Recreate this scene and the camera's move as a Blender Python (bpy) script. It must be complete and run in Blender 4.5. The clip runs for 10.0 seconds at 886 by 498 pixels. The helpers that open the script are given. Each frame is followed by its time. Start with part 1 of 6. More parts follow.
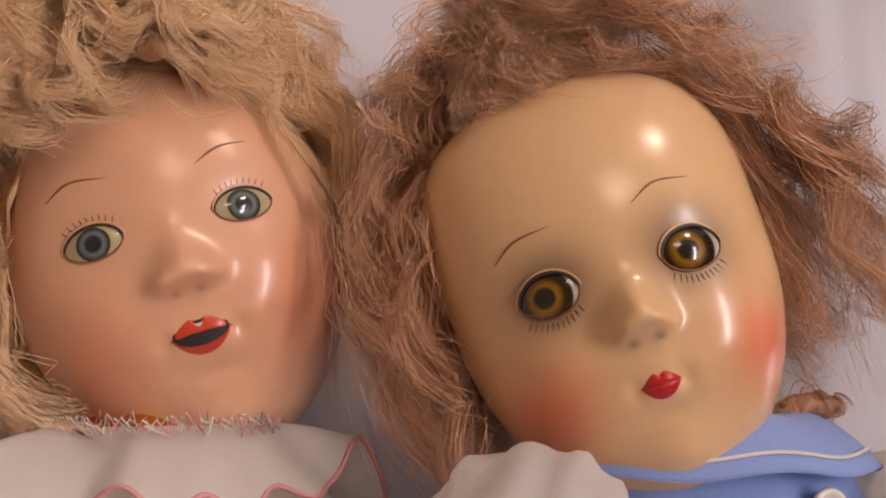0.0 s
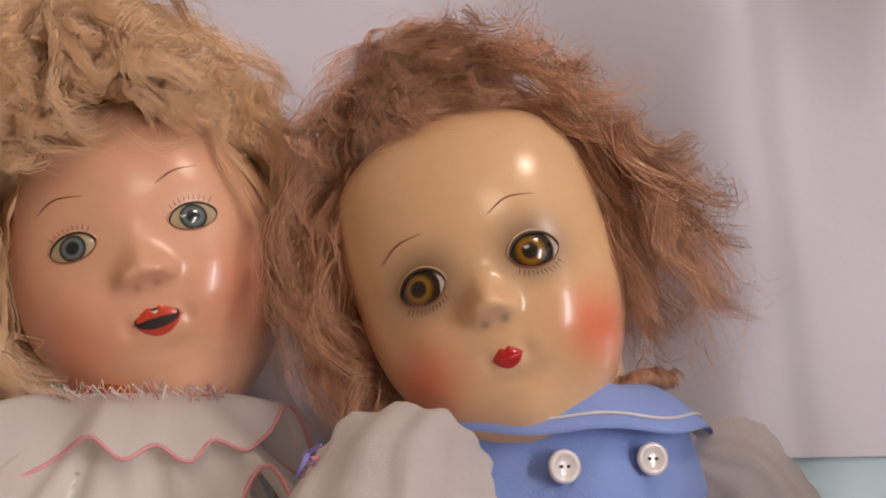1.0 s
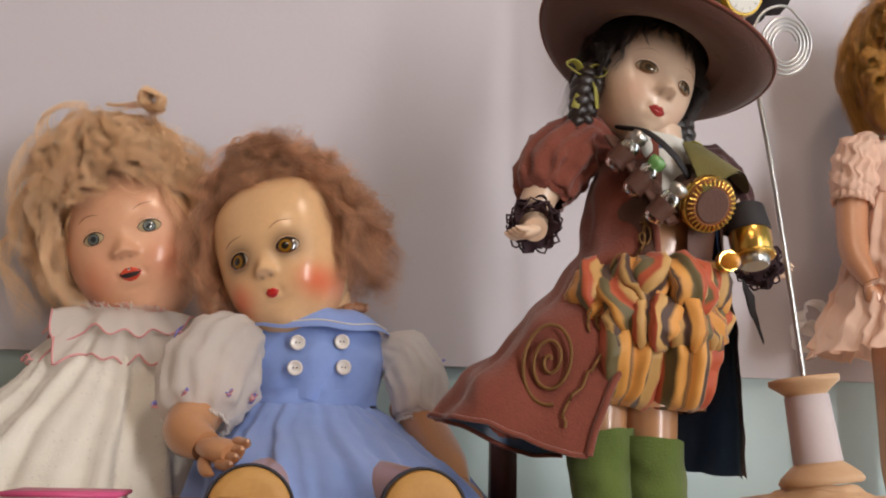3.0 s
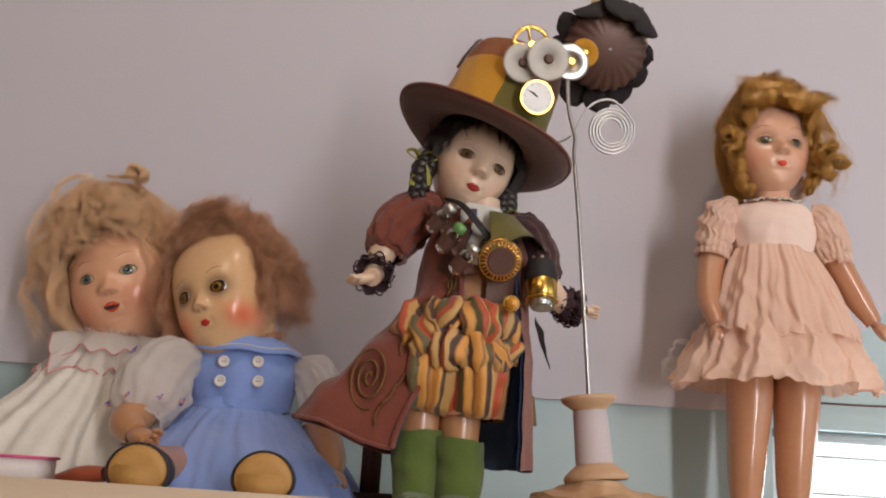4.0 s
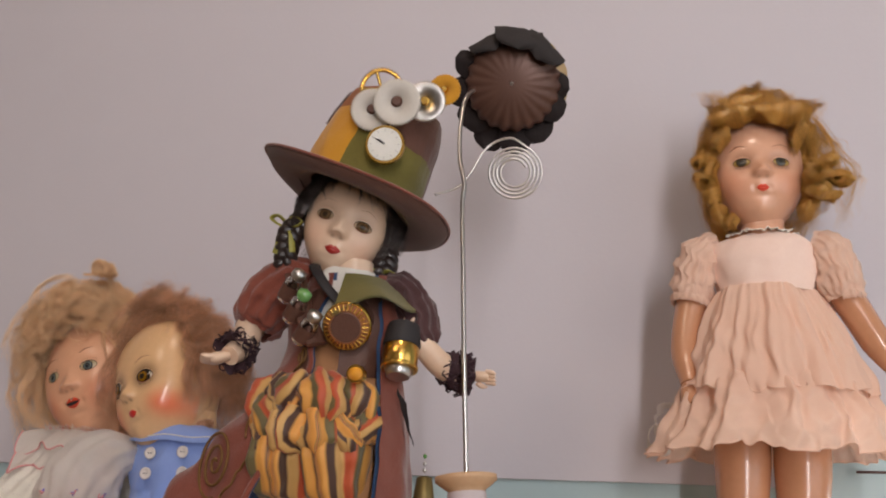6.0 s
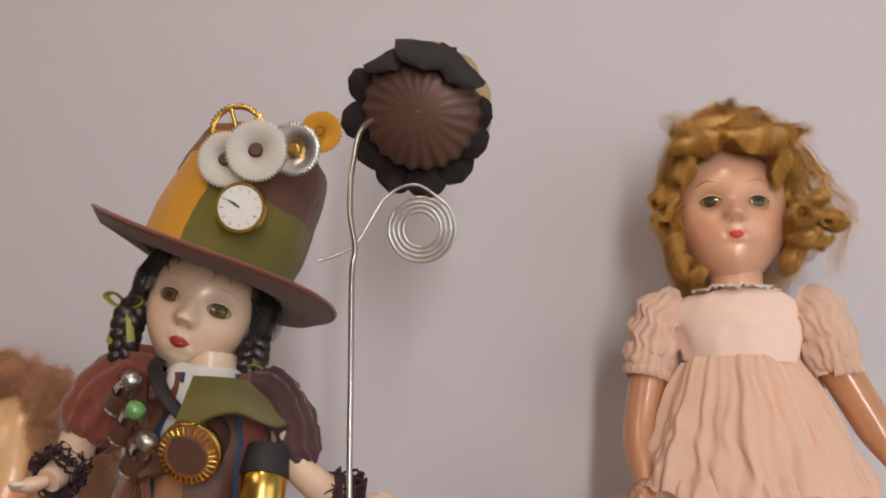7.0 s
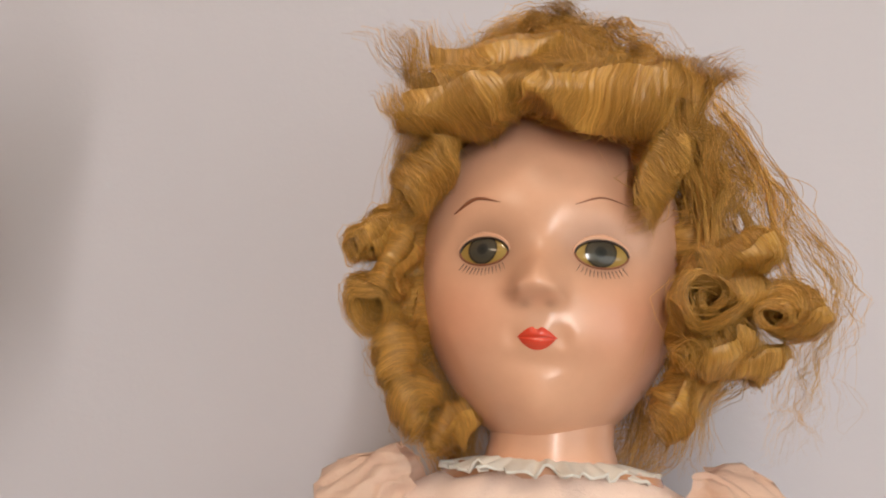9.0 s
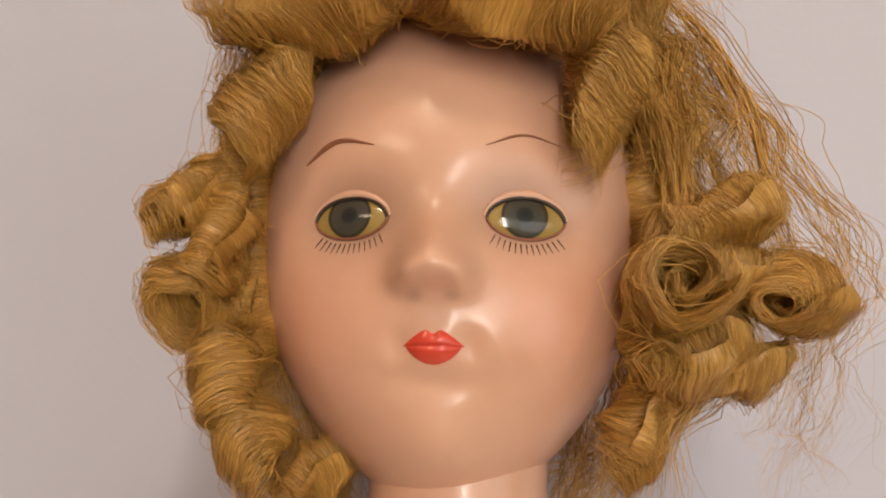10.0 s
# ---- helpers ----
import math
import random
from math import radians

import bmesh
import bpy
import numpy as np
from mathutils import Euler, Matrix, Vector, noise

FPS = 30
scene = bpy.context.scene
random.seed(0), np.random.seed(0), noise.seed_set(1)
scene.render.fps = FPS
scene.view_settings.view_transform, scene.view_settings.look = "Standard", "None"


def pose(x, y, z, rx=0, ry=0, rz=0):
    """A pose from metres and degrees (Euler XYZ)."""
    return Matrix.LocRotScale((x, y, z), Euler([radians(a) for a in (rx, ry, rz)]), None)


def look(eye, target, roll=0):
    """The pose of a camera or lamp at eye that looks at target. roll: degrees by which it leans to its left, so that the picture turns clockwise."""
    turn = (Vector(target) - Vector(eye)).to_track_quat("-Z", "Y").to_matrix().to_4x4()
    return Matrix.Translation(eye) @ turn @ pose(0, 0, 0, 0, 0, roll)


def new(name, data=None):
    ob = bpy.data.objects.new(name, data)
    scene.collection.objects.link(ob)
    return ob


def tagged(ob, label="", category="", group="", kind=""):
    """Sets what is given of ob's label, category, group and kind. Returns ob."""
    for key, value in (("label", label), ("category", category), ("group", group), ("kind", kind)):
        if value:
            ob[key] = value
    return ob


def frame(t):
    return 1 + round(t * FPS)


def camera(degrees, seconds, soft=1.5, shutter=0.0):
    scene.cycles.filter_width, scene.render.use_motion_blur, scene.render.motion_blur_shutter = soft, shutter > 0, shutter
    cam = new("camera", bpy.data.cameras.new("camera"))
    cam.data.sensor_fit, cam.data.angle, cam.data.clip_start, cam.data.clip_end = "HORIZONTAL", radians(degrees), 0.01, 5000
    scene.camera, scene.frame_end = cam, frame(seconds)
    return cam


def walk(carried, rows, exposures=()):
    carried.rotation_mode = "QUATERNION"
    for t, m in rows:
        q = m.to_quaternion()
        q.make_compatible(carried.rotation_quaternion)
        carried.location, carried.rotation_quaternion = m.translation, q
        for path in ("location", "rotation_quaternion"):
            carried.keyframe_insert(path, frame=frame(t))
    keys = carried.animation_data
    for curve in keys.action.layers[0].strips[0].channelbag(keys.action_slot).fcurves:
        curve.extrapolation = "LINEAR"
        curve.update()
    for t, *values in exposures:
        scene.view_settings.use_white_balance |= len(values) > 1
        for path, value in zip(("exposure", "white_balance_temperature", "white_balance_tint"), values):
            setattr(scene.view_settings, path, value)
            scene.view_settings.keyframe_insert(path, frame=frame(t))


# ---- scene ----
cam = camera(48.0, 10.0, soft=2.0)
PATH = [
    (0, (0.004, 0.095, 0.063), (0.593, 1.967, 0.447), -1.3),
    (0.5, (0.004, 0.045, 0.052), (0.52, 1.935, 0.454), -0.9),
    (1, (0.029, 0.015, 0.045), (0.546, 1.903, 0.453), -1.0),
    (1.5, (0.055, -0.037, 0.043), (0.565, 1.857, 0.433), -1.1),
    (2, (0.082, -0.162, 0.015), (0.461, 1.769, 0.374), -0.6),
    (2.5, (0.088, -0.246, -0.003), (0.488, 1.682, 0.345), -0.2),
    (3, (0.148, -0.416, -0.031), (0.45, 1.523, 0.355), 1.5),
    (3.2, (0.16, -0.463, 0.004), (0.492, 1.486, 0.307), 1.9),
    (4.3, (0.394, -0.662, -0.072), (0.352, 1.276, 0.425), 4.2),
    (4.5, (0.4, -0.63, -0.071), (0.358, 1.306, 0.43), 4.0),
    (5, (0.482, -0.562, -0.061), (0.28, 1.358, 0.461), 3.8),
    (5.2, (0.541, -0.544, -0.049), (0.234, 1.36, 0.482), 4.2),
    (6.5, (0.672, -0.491, -0.025), (0.154, 1.344, 0.579), 2.6),
    (7, (0.68, -0.364, 0.099), (0.218, 1.518, 0.595), 1.9),
    (7.5, (0.738, -0.179, 0.143), (0.151, 1.656, 0.682), 3.8),
    (8, (0.771, -0.05, 0.187), (0.137, 1.772, 0.717), 5.2),
    (8.5, (0.784, 0.021, 0.233), (0.183, 1.871, 0.698), 5.0),
    (9, (0.769, 0.09, 0.262), (0.251, 1.977, 0.679), 4.0),
    (9.5, (0.753, 0.141, 0.271), (0.33, 2.058, 0.658), 2.6),
    (10, (0.753, 0.185, 0.28), (0.44, 2.122, 0.668), 1.3),
]
walk(cam, [(t, look(eye, target, roll)) for t, eye, target, roll in PATH],
     [(0, -0.77, 7500, 25), (0.5, -0.79, 7300, 24), (1, -0.81, 7050, 21), (1.5, -0.83, 6850, 19), (2, -0.83, 7200, 24), (2.5, -0.73, 7400, 24), (3.0, -0.8, 7100, 14), (4.5, -1.25, 7100, 17), (6.5, -1.13, 7200, 17), (7.5, -1.08, 7350, 11), (8.2, -0.91, 7300, 9), (10, -0.94, 7650, 13)])

# ---- world and lights ----
WALL = 0.51
LINE = 0.041
SHELF = -0.085
world = bpy.data.worlds.new("world")
scene.world = world
world.use_nodes = True
sky = world.node_tree.nodes.new("ShaderNodeTexSky")
sky.sky_type, sky.sun_disc, sky.sun_elevation, sky.sun_rotation = "NISHITA", False, radians(40), radians(200)
world.node_tree.links.new(sky.outputs[0], world.node_tree.nodes["Background"].inputs[0])
world.node_tree.nodes["Background"].inputs[1].default_value = 0.12


def lamp(name, eye, target, size, watts, colour):
    d = bpy.data.lights.new(name, "AREA")
    d.shape, d.size, d.energy, d.color = "DISK", size, watts, colour
    ob = new(name, d)
    ob.matrix_world = look(eye, target)
    return ob


lamp("ceiling_lamp_light", (-0.2, -1.35, 1.53), (0.2, 0.4, 0.0), 0.60, 15, (1.0, 0.85, 0.71))
lamp("ceiling_lamp_light", (0.60, -0.55, 1.53), (0.5, 0.4, 0.1), 0.26, 15, (1.0, 0.86, 0.73))
sky_lamp = bpy.data.lights.new("window_daylight", "AREA")
sky_lamp.shape, sky_lamp.size, sky_lamp.size_y, sky_lamp.energy, sky_lamp.color = "RECTANGLE", 0.5, 0.42, 9, (0.72, 0.86, 1.0)
new("window_daylight", sky_lamp).matrix_world = look((1.02, 0.60, -0.17), (0.85, -0.6, 0.1))
# Unseen side lamp, added to fill the right with cool light.
side_lamp = bpy.data.lights.new("side_fill_light", "AREA")
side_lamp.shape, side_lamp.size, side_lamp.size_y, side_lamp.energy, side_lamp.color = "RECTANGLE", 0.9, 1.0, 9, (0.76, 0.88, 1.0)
new("side_fill_light", side_lamp).matrix_world = look((1.80, -0.45, 0.15), (0.6, 0.3, 0.1))
rear_lamp = bpy.data.lights.new("rear_window_daylight", "AREA")
rear_lamp.shape, rear_lamp.size, rear_lamp.size_y, rear_lamp.energy, rear_lamp.color = "RECTANGLE", 0.14, 1.90, 78, (0.92, 0.95, 1.0)
new("rear_window_daylight", rear_lamp).matrix_world = look((1.50, -2.28, 0.40), (0.5, 0.5, 0.35))


# ---- materials ----
def material(name, colour, rough=0.6, metal=0.0, alt=None, scale=60.0, bump=0.0, bump_scale=400.0, coat=0.0, sheen=0.0, alpha=1.0, spec=0.5, through_light=0.0):
    """A principled surface whose colour wanders between two tones, with fine relief."""
    m = bpy.data.materials.new(name)
    m.use_nodes = True
    nt = m.node_tree
    p = nt.nodes["Principled BSDF"]
    p.inputs["Roughness"].default_value, p.inputs["Metallic"].default_value = rough, metal
    p.inputs["Coat Weight"].default_value, p.inputs["Coat Roughness"].default_value = coat, 0.15
    p.inputs["Sheen Weight"].default_value, p.inputs["Alpha"].default_value = sheen, alpha
    p.inputs["Specular IOR Level"].default_value = spec
    p.inputs["Transmission Weight"].default_value = through_light
    alt = alt or tuple(0.8 * c for c in colour)
    tc = nt.nodes.new("ShaderNodeTexCoord")
    n1, n2, add, ramp = nt.nodes.new("ShaderNodeTexNoise"), nt.nodes.new("ShaderNodeTexNoise"), nt.nodes.new("ShaderNodeMath"), nt.nodes.new("ShaderNodeMix")
    n1.inputs["Scale"].default_value, n1.inputs["Detail"].default_value = scale, 4
    n2.inputs["Scale"].default_value, n2.inputs["Detail"].default_value = scale * 7, 3
    add.operation = "MULTIPLY_ADD"
    add.inputs[1].default_value = 0.5
    mul = nt.nodes.new("ShaderNodeMath")
    mul.operation = "MULTIPLY"
    mul.inputs[1].default_value = 0.5
    ramp.data_type = "RGBA"
    for n in (n1, n2):
        nt.links.new(tc.outputs["Object"], n.inputs["Vector"])
    nt.links.new(n2.outputs[0], mul.inputs[0])
    nt.links.new(n1.outputs[0], add.inputs[0])
    nt.links.new(mul.outputs[0], add.inputs[2])
    nt.links.new(add.outputs[0], ramp.inputs["Factor"])
    ramp.inputs["A"].default_value, ramp.inputs["B"].default_value = (*alt, 1), (*colour, 1)
    nt.links.new(ramp.outputs["Result"], p.inputs["Base Color"])
    if bump:
        nb, b = nt.nodes.new("ShaderNodeTexNoise"), nt.nodes.new("ShaderNodeBump")
        nb.inputs["Scale"].default_value, nb.inputs["Detail"].default_value = bump_scale, 3
        nt.links.new(tc.outputs["Object"], nb.inputs["Vector"])
        b.inputs["Strength"].default_value, b.inputs["Distance"].default_value = bump, 0.001
        nt.links.new(nb.outputs[0], b.inputs["Height"])
        nt.links.new(b.outputs[0], p.inputs["Normal"])
    return m


def layered(m, attribute, colour, low=0.0, high=1.0):
    """Lays a painted colour over a material where a mesh attribute runs from low to high."""
    nt = m.node_tree
    p = nt.nodes["Principled BSDF"]
    below = p.inputs["Base Color"].links[0].from_socket
    at, rng, mix = nt.nodes.new("ShaderNodeAttribute"), nt.nodes.new("ShaderNodeMapRange"), nt.nodes.new("ShaderNodeMix")
    at.attribute_name = attribute
    rng.inputs["From Min"].default_value, rng.inputs["From Max"].default_value = low, high
    mix.data_type = "RGBA"
    nt.links.new(at.outputs["Fac"], rng.inputs["Value"])
    nt.links.new(rng.outputs[0], mix.inputs["Factor"])
    nt.links.new(below, mix.inputs["A"])
    mix.inputs["B"].default_value = (*colour, 1)
    nt.links.new(mix.outputs["Result"], p.inputs["Base Color"])
    return m


def banded(m, attribute, stops):
    """Colour in bands along a mesh attribute from 0 to 1."""
    nt = m.node_tree
    p = nt.nodes["Principled BSDF"]
    at, ramp = nt.nodes.new("ShaderNodeAttribute"), nt.nodes.new("ShaderNodeValToRGB")
    at.attribute_name = attribute
    while len(ramp.color_ramp.elements) < len(stops):
        ramp.color_ramp.elements.new(0.5)
    for e, (pos, c) in zip(ramp.color_ramp.elements, stops):
        e.position, e.color = pos, (*c, 1)
    nt.links.new(at.outputs["Fac"], ramp.inputs[0])
    nt.links.new(ramp.outputs[0], p.inputs["Base Color"])
    return m


def sheer(m, amount):
    """Lets light through thin cloth."""
    nt = m.node_tree
    p, out = nt.nodes["Principled BSDF"], nt.nodes["Material Output"]
    tr, mix = nt.nodes.new("ShaderNodeBsdfTranslucent"), nt.nodes.new("ShaderNodeMixShader")
    nt.links.new(p.inputs["Base Color"].links[0].from_socket, tr.inputs["Color"])
    mix.inputs[0].default_value = amount
    nt.links.new(p.outputs[0], mix.inputs[1])
    nt.links.new(tr.outputs[0], mix.inputs[2])
    nt.links.new(mix.outputs[0], out.inputs["Surface"])
    return m


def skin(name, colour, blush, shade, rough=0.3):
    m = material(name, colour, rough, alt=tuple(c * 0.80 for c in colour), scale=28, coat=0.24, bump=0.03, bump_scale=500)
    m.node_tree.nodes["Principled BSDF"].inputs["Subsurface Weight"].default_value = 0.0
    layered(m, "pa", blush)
    # shade: tone for eye-shadow paint and for painted-in socket and nostril shade
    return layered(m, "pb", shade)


def hair_material(name, light, dark, rough=0.38):
    m = material(name, light, rough, alt=dark, scale=90, spec=0.6)
    nt = m.node_tree
    p = nt.nodes["Principled BSDF"]
    old = p.inputs["Base Color"].links[0].from_socket
    at, mix = nt.nodes.new("ShaderNodeAttribute"), nt.nodes.new("ShaderNodeMix")
    at.attribute_name = "pa"
    mix.data_type = "RGBA"
    nt.links.new(at.outputs["Fac"], mix.inputs["Factor"])
    nt.links.new(old, mix.inputs["A"])
    mix.inputs["B"].default_value = (*[c * min(1.5, 1 / max(light)) + 0.04 * (1 - c) for c in light], 1)
    nt.links.new(mix.outputs["Result"], p.inputs["Base Color"])
    p.inputs["Anisotropic"].default_value = 0.5
    return m


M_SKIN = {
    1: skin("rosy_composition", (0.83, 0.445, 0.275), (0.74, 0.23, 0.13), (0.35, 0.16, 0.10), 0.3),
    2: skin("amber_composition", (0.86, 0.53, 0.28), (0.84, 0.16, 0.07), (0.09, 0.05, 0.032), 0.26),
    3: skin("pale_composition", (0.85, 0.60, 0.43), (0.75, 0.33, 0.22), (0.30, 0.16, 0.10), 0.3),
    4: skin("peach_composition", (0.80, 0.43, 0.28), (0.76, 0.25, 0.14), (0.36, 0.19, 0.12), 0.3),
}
M_LIMB = material("tan_composition", (0.55, 0.27, 0.13), 0.3, alt=(0.44, 0.21, 0.10), coat=0.4, scale=25)
M_LIMB4 = material("glossy_composition", (0.62, 0.30, 0.17), 0.25, alt=(0.50, 0.23, 0.12), coat=0.5, scale=25)
M_HAIR = {
    1: hair_material("golden_blond_hair", (1.0, 0.69, 0.41), (0.80, 0.48, 0.25), 0.3),
    2: hair_material("auburn_hair", (0.64, 0.34, 0.19), (0.30, 0.135, 0.07), 0.3),
    3: hair_material("black_hair", (0.03, 0.016, 0.013), (0.01, 0.006, 0.005)),
    4: hair_material("honey_hair", (0.60, 0.31, 0.06), (0.30, 0.13, 0.022), 0.36),
}
M_LIP = {1: material("coral_lip", (0.72, 0.07, 0.03), 0.3, coat=0.3), 2: material("crimson_lip", (0.62, 0.02, 0.015), 0.3, coat=0.3),
         3: material("dark_red_lip", (0.42, 0.03, 0.025), 0.35), 4: material("scarlet_lip", (0.80, 0.07, 0.035), 0.25, coat=0.4)}
# Near-black colour stands in for the shade inside mouth and thread holes.
M_DARK = material("opening_shade", (0.02, 0.01, 0.01), 0.7)
M_TOOTH = material("tooth_white", (0.75, 0.66, 0.55), 0.3)
M_BROW = material("brow_paint", (0.30, 0.10, 0.045), 0.5)
M_LASH = material("lash_paint", (0.05, 0.028, 0.02), 0.5)


def eye_material(name, stops):
    return banded(material(name, (1, 1, 1), 0.14, coat=0.3), "pa", stops)


M_EYE = {
    1: eye_material("blue_grey_eye", [(0.0, (0.01, 0.012, 0.015)), (0.2, (0.015, 0.02, 0.025)), (0.25, (0.05, 0.065, 0.07)), (0.32, (0.15, 0.18, 0.17)), (0.40, (0.09, 0.11, 0.11)), (0.46, (0.035, 0.04, 0.04)), (0.50, (0.02, 0.02, 0.02)), (0.53, (0.44, 0.35, 0.20)), (0.8, (0.50, 0.41, 0.26))]),
    2: eye_material("amber_eye", [(0.0, (0.012, 0.008, 0.004)), (0.17, (0.02, 0.012, 0.004)), (0.23, (0.30, 0.14, 0.008)), (0.30, (0.20, 0.085, 0.006)), (0.37, (0.035, 0.018, 0.005)), (0.50, (0.015, 0.01, 0.006)), (0.54, (0.50, 0.42, 0.33)), (0.9, (0.62, 0.55, 0.46))]),
    3: eye_material("brown_eye", [(0.0, (0.03, 0.018, 0.01)), (0.2, (0.05, 0.03, 0.015)), (0.3, (0.16, 0.09, 0.04)), (0.46, (0.11, 0.06, 0.03)), (0.52, (0.05, 0.03, 0.02)), (0.58, (0.45, 0.32, 0.2))]),
    4: eye_material("smoky_eye", [(0.0, (0.02, 0.02, 0.018)), (0.16, (0.03, 0.028, 0.024)), (0.22, (0.06, 0.052, 0.04)), (0.42, (0.07, 0.058, 0.04)), (0.495, (0.03, 0.022, 0.014)), (0.53, (0.36, 0.22, 0.06)), (0.9, (0.42, 0.28, 0.09))]),
}


# ---- mesh building ----
class Build:
    """Collects pieces of one mesh: corners, faces, a material for each face and two values for each corner."""

    def __init__(self):
        self.v, self.f, self.m, self.a, self.b, self.mats, self.n = [], [], [], [], [], [], 0

    def add(self, verts, faces, mat, a=None, b=None):
        verts = np.asarray(verts, float).reshape(-1, 3)
        if mat not in self.mats:
            self.mats.append(mat)
        self.v.append(verts)
        self.f.append([tuple(int(i) + self.n for i in q) for q in faces])
        self.m.append(np.full(len(faces), self.mats.index(mat)))
        for own, given in ((self.a, a), (self.b, b)):
            own.append(np.zeros(len(verts)) if given is None else np.asarray(given, float).ravel())
        self.n += len(verts)
        return self

    def mesh(self, name):
        me = bpy.data.meshes.new(name)
        me.from_pydata(np.concatenate(self.v).tolist(), [], [q for some in self.f for q in some])
        for m in self.mats:
            me.materials.append(m)
        me.polygons.foreach_set("material_index", np.concatenate(self.m).astype(np.int32))
        me.polygons.foreach_set("use_smooth", np.ones(len(me.polygons), bool))
        for key, val in (("pa", self.a), ("pb", self.b)):
            me.attributes.new(key, "FLOAT", "POINT").data.foreach_set("value", np.concatenate(val).astype(np.float32))
        me.update()
        return me


def thing(name, build=None, label="", category="", group="", kind=""):
    ob = new(name, build.mesh(name) if build else None)
    return tagged(ob, label, category, group, kind)


def part(name, build, parent, label=""):
    ob = new(name, build.mesh(name))
    ob.parent = parent
    return tagged(ob, label)


def quads(nu, nv, close_u=False, close_v=False):
    """Faces of a grid of nu rows and nv columns of corners."""
    out = []
    for i in range(nu if close_u else nu - 1):
        for j in range(nv if close_v else nv - 1):
            i2, j2 = (i + 1) % nu, (j + 1) % nv
            out.append((i * nv + j, i * nv + j2, i2 * nv + j2, i2 * nv + j))
    return out


def grid(build, P, mat, close_u=False, close_v=False, a=None, b=None):
    P = np.asarray(P, float)
    return build.add(P.reshape(-1, 3), quads(P.shape[0], P.shape[1], close_u, close_v), mat, a, b)


def wobble(P, size, amount, seed=0, octaves=3):
    """Smooth random displacement of corners, in metres."""
    rng = np.random.RandomState(seed)
    P = np.asarray(P, float)
    out = np.zeros_like(P)
    for o in range(octaves):
        for _ in range(4):
            k, ph, d = rng.normal(size=3), rng.uniform(0, 6.28), rng.normal(size=3)
            k *= 6.28 / size * 1.8 ** o / np.linalg.norm(k)
            out += np.sin(P @ k + ph)[..., None] * d / np.linalg.norm(d) * amount * 0.5 / 1.6 ** o
    return P + out


def smooth_path(pts, n):
    """n places along a smooth curve through the points."""
    pts = np.asarray(pts, float)
    if len(pts) == 2:
        return pts[0] + (pts[1] - pts[0]) * np.linspace(0, 1, n)[:, None]
    p = np.vstack([2 * pts[0] - pts[1], pts, 2 * pts[-1] - pts[-2]])
    out = []
    for s in np.linspace(0, len(pts) - 1 - 1e-9, n):
        i, u = int(s), s - int(s)
        a, b, c, d = p[i:i + 4]
        out.append(0.5 * (2 * b + (c - a) * u + (2 * a - 5 * b + 4 * c - d) * u * u + (3 * b - a - 3 * c + d) * u ** 3))
    return np.array(out)


def tube(build, path, radii, mat, n=8, caps=True, folds=0, fold_depth=0.0, flat=1.0, a=None):
    """A tube along a path with a radius at each place; folds gathers its wall, flat squeezes it."""
    path = np.asarray(path, float)
    radii = np.interp(np.linspace(0, 1, len(path)), np.linspace(0, 1, len(np.atleast_1d(radii))), np.atleast_1d(radii))
    t = np.gradient(path, axis=0)
    t /= np.linalg.norm(t, axis=1)[:, None] + 1e-12
    up = np.array([0, 0, 1.0]) if abs(t[0][2]) < 0.9 else np.array([0, 1.0, 0])
    side = np.cross(t[0], up)
    rings = []
    ang = np.linspace(0, 2 * np.pi, n, endpoint=False)
    for p, d, r in zip(path, t, radii):
        side = side - d * (side @ d)
        side /= np.linalg.norm(side) + 1e-12
        top = np.cross(side, d)
        rr = r * (1 + fold_depth * np.sin(folds * ang)) if folds else r
        rings.append(p + (np.cos(ang) * rr)[:, None] * side + (np.sin(ang) * rr * flat)[:, None] * top)
    P = np.array(rings)
    grid(build, P, mat, close_v=True, a=None if a is None else np.full(P.shape[:2], a))
    if caps:
        build.add(P[0], [tuple(range(n))[::-1]], mat)
        build.add(P[-1], [tuple(range(n))], mat)
    return P


def strands(build, paths, radius, mat, shine, sides=3):
    """Many thin tapered hairs at once. paths: strands x places x 3."""
    N, K, _ = paths.shape
    t = np.gradient(paths, axis=1)
    t /= np.linalg.norm(t, axis=2)[..., None] + 1e-12
    ref = np.array([0.3, 0.5, 0.8])
    s = np.cross(t, ref)
    s /= np.linalg.norm(s, axis=2)[..., None] + 1e-12
    u = np.cross(s, t)
    taper = np.sin(np.linspace(0.5, np.pi - 0.12, K)) * np.ones((N, 1)) * np.asarray(radius).reshape(-1, 1)
    P = np.stack([paths + taper[..., None] * (math.cos(q) * s + math.sin(q) * u) for q in np.arange(sides) * 6.2832 / sides], axis=2)
    base = (np.arange(N)[:, None, None] * K + np.arange(K - 1)[None, :, None]) * sides
    j = np.arange(sides)[None, None, :]
    j2 = (j + 1) % sides
    F = np.stack([base + j, base + j2, base + sides + j2, base + sides + j], axis=-1).reshape(-1, 4)
    shade = np.repeat(shine, K * sides)
    if sides > 3:
        streak = np.random.RandomState(N).uniform(-0.35, 0.35, (N, 1, sides)) * np.ones((1, K, 1))
        shade = np.clip(shade + streak.ravel(), 0, 1)
    build.add(P.reshape(-1, 3), F.tolist(), mat, shade)


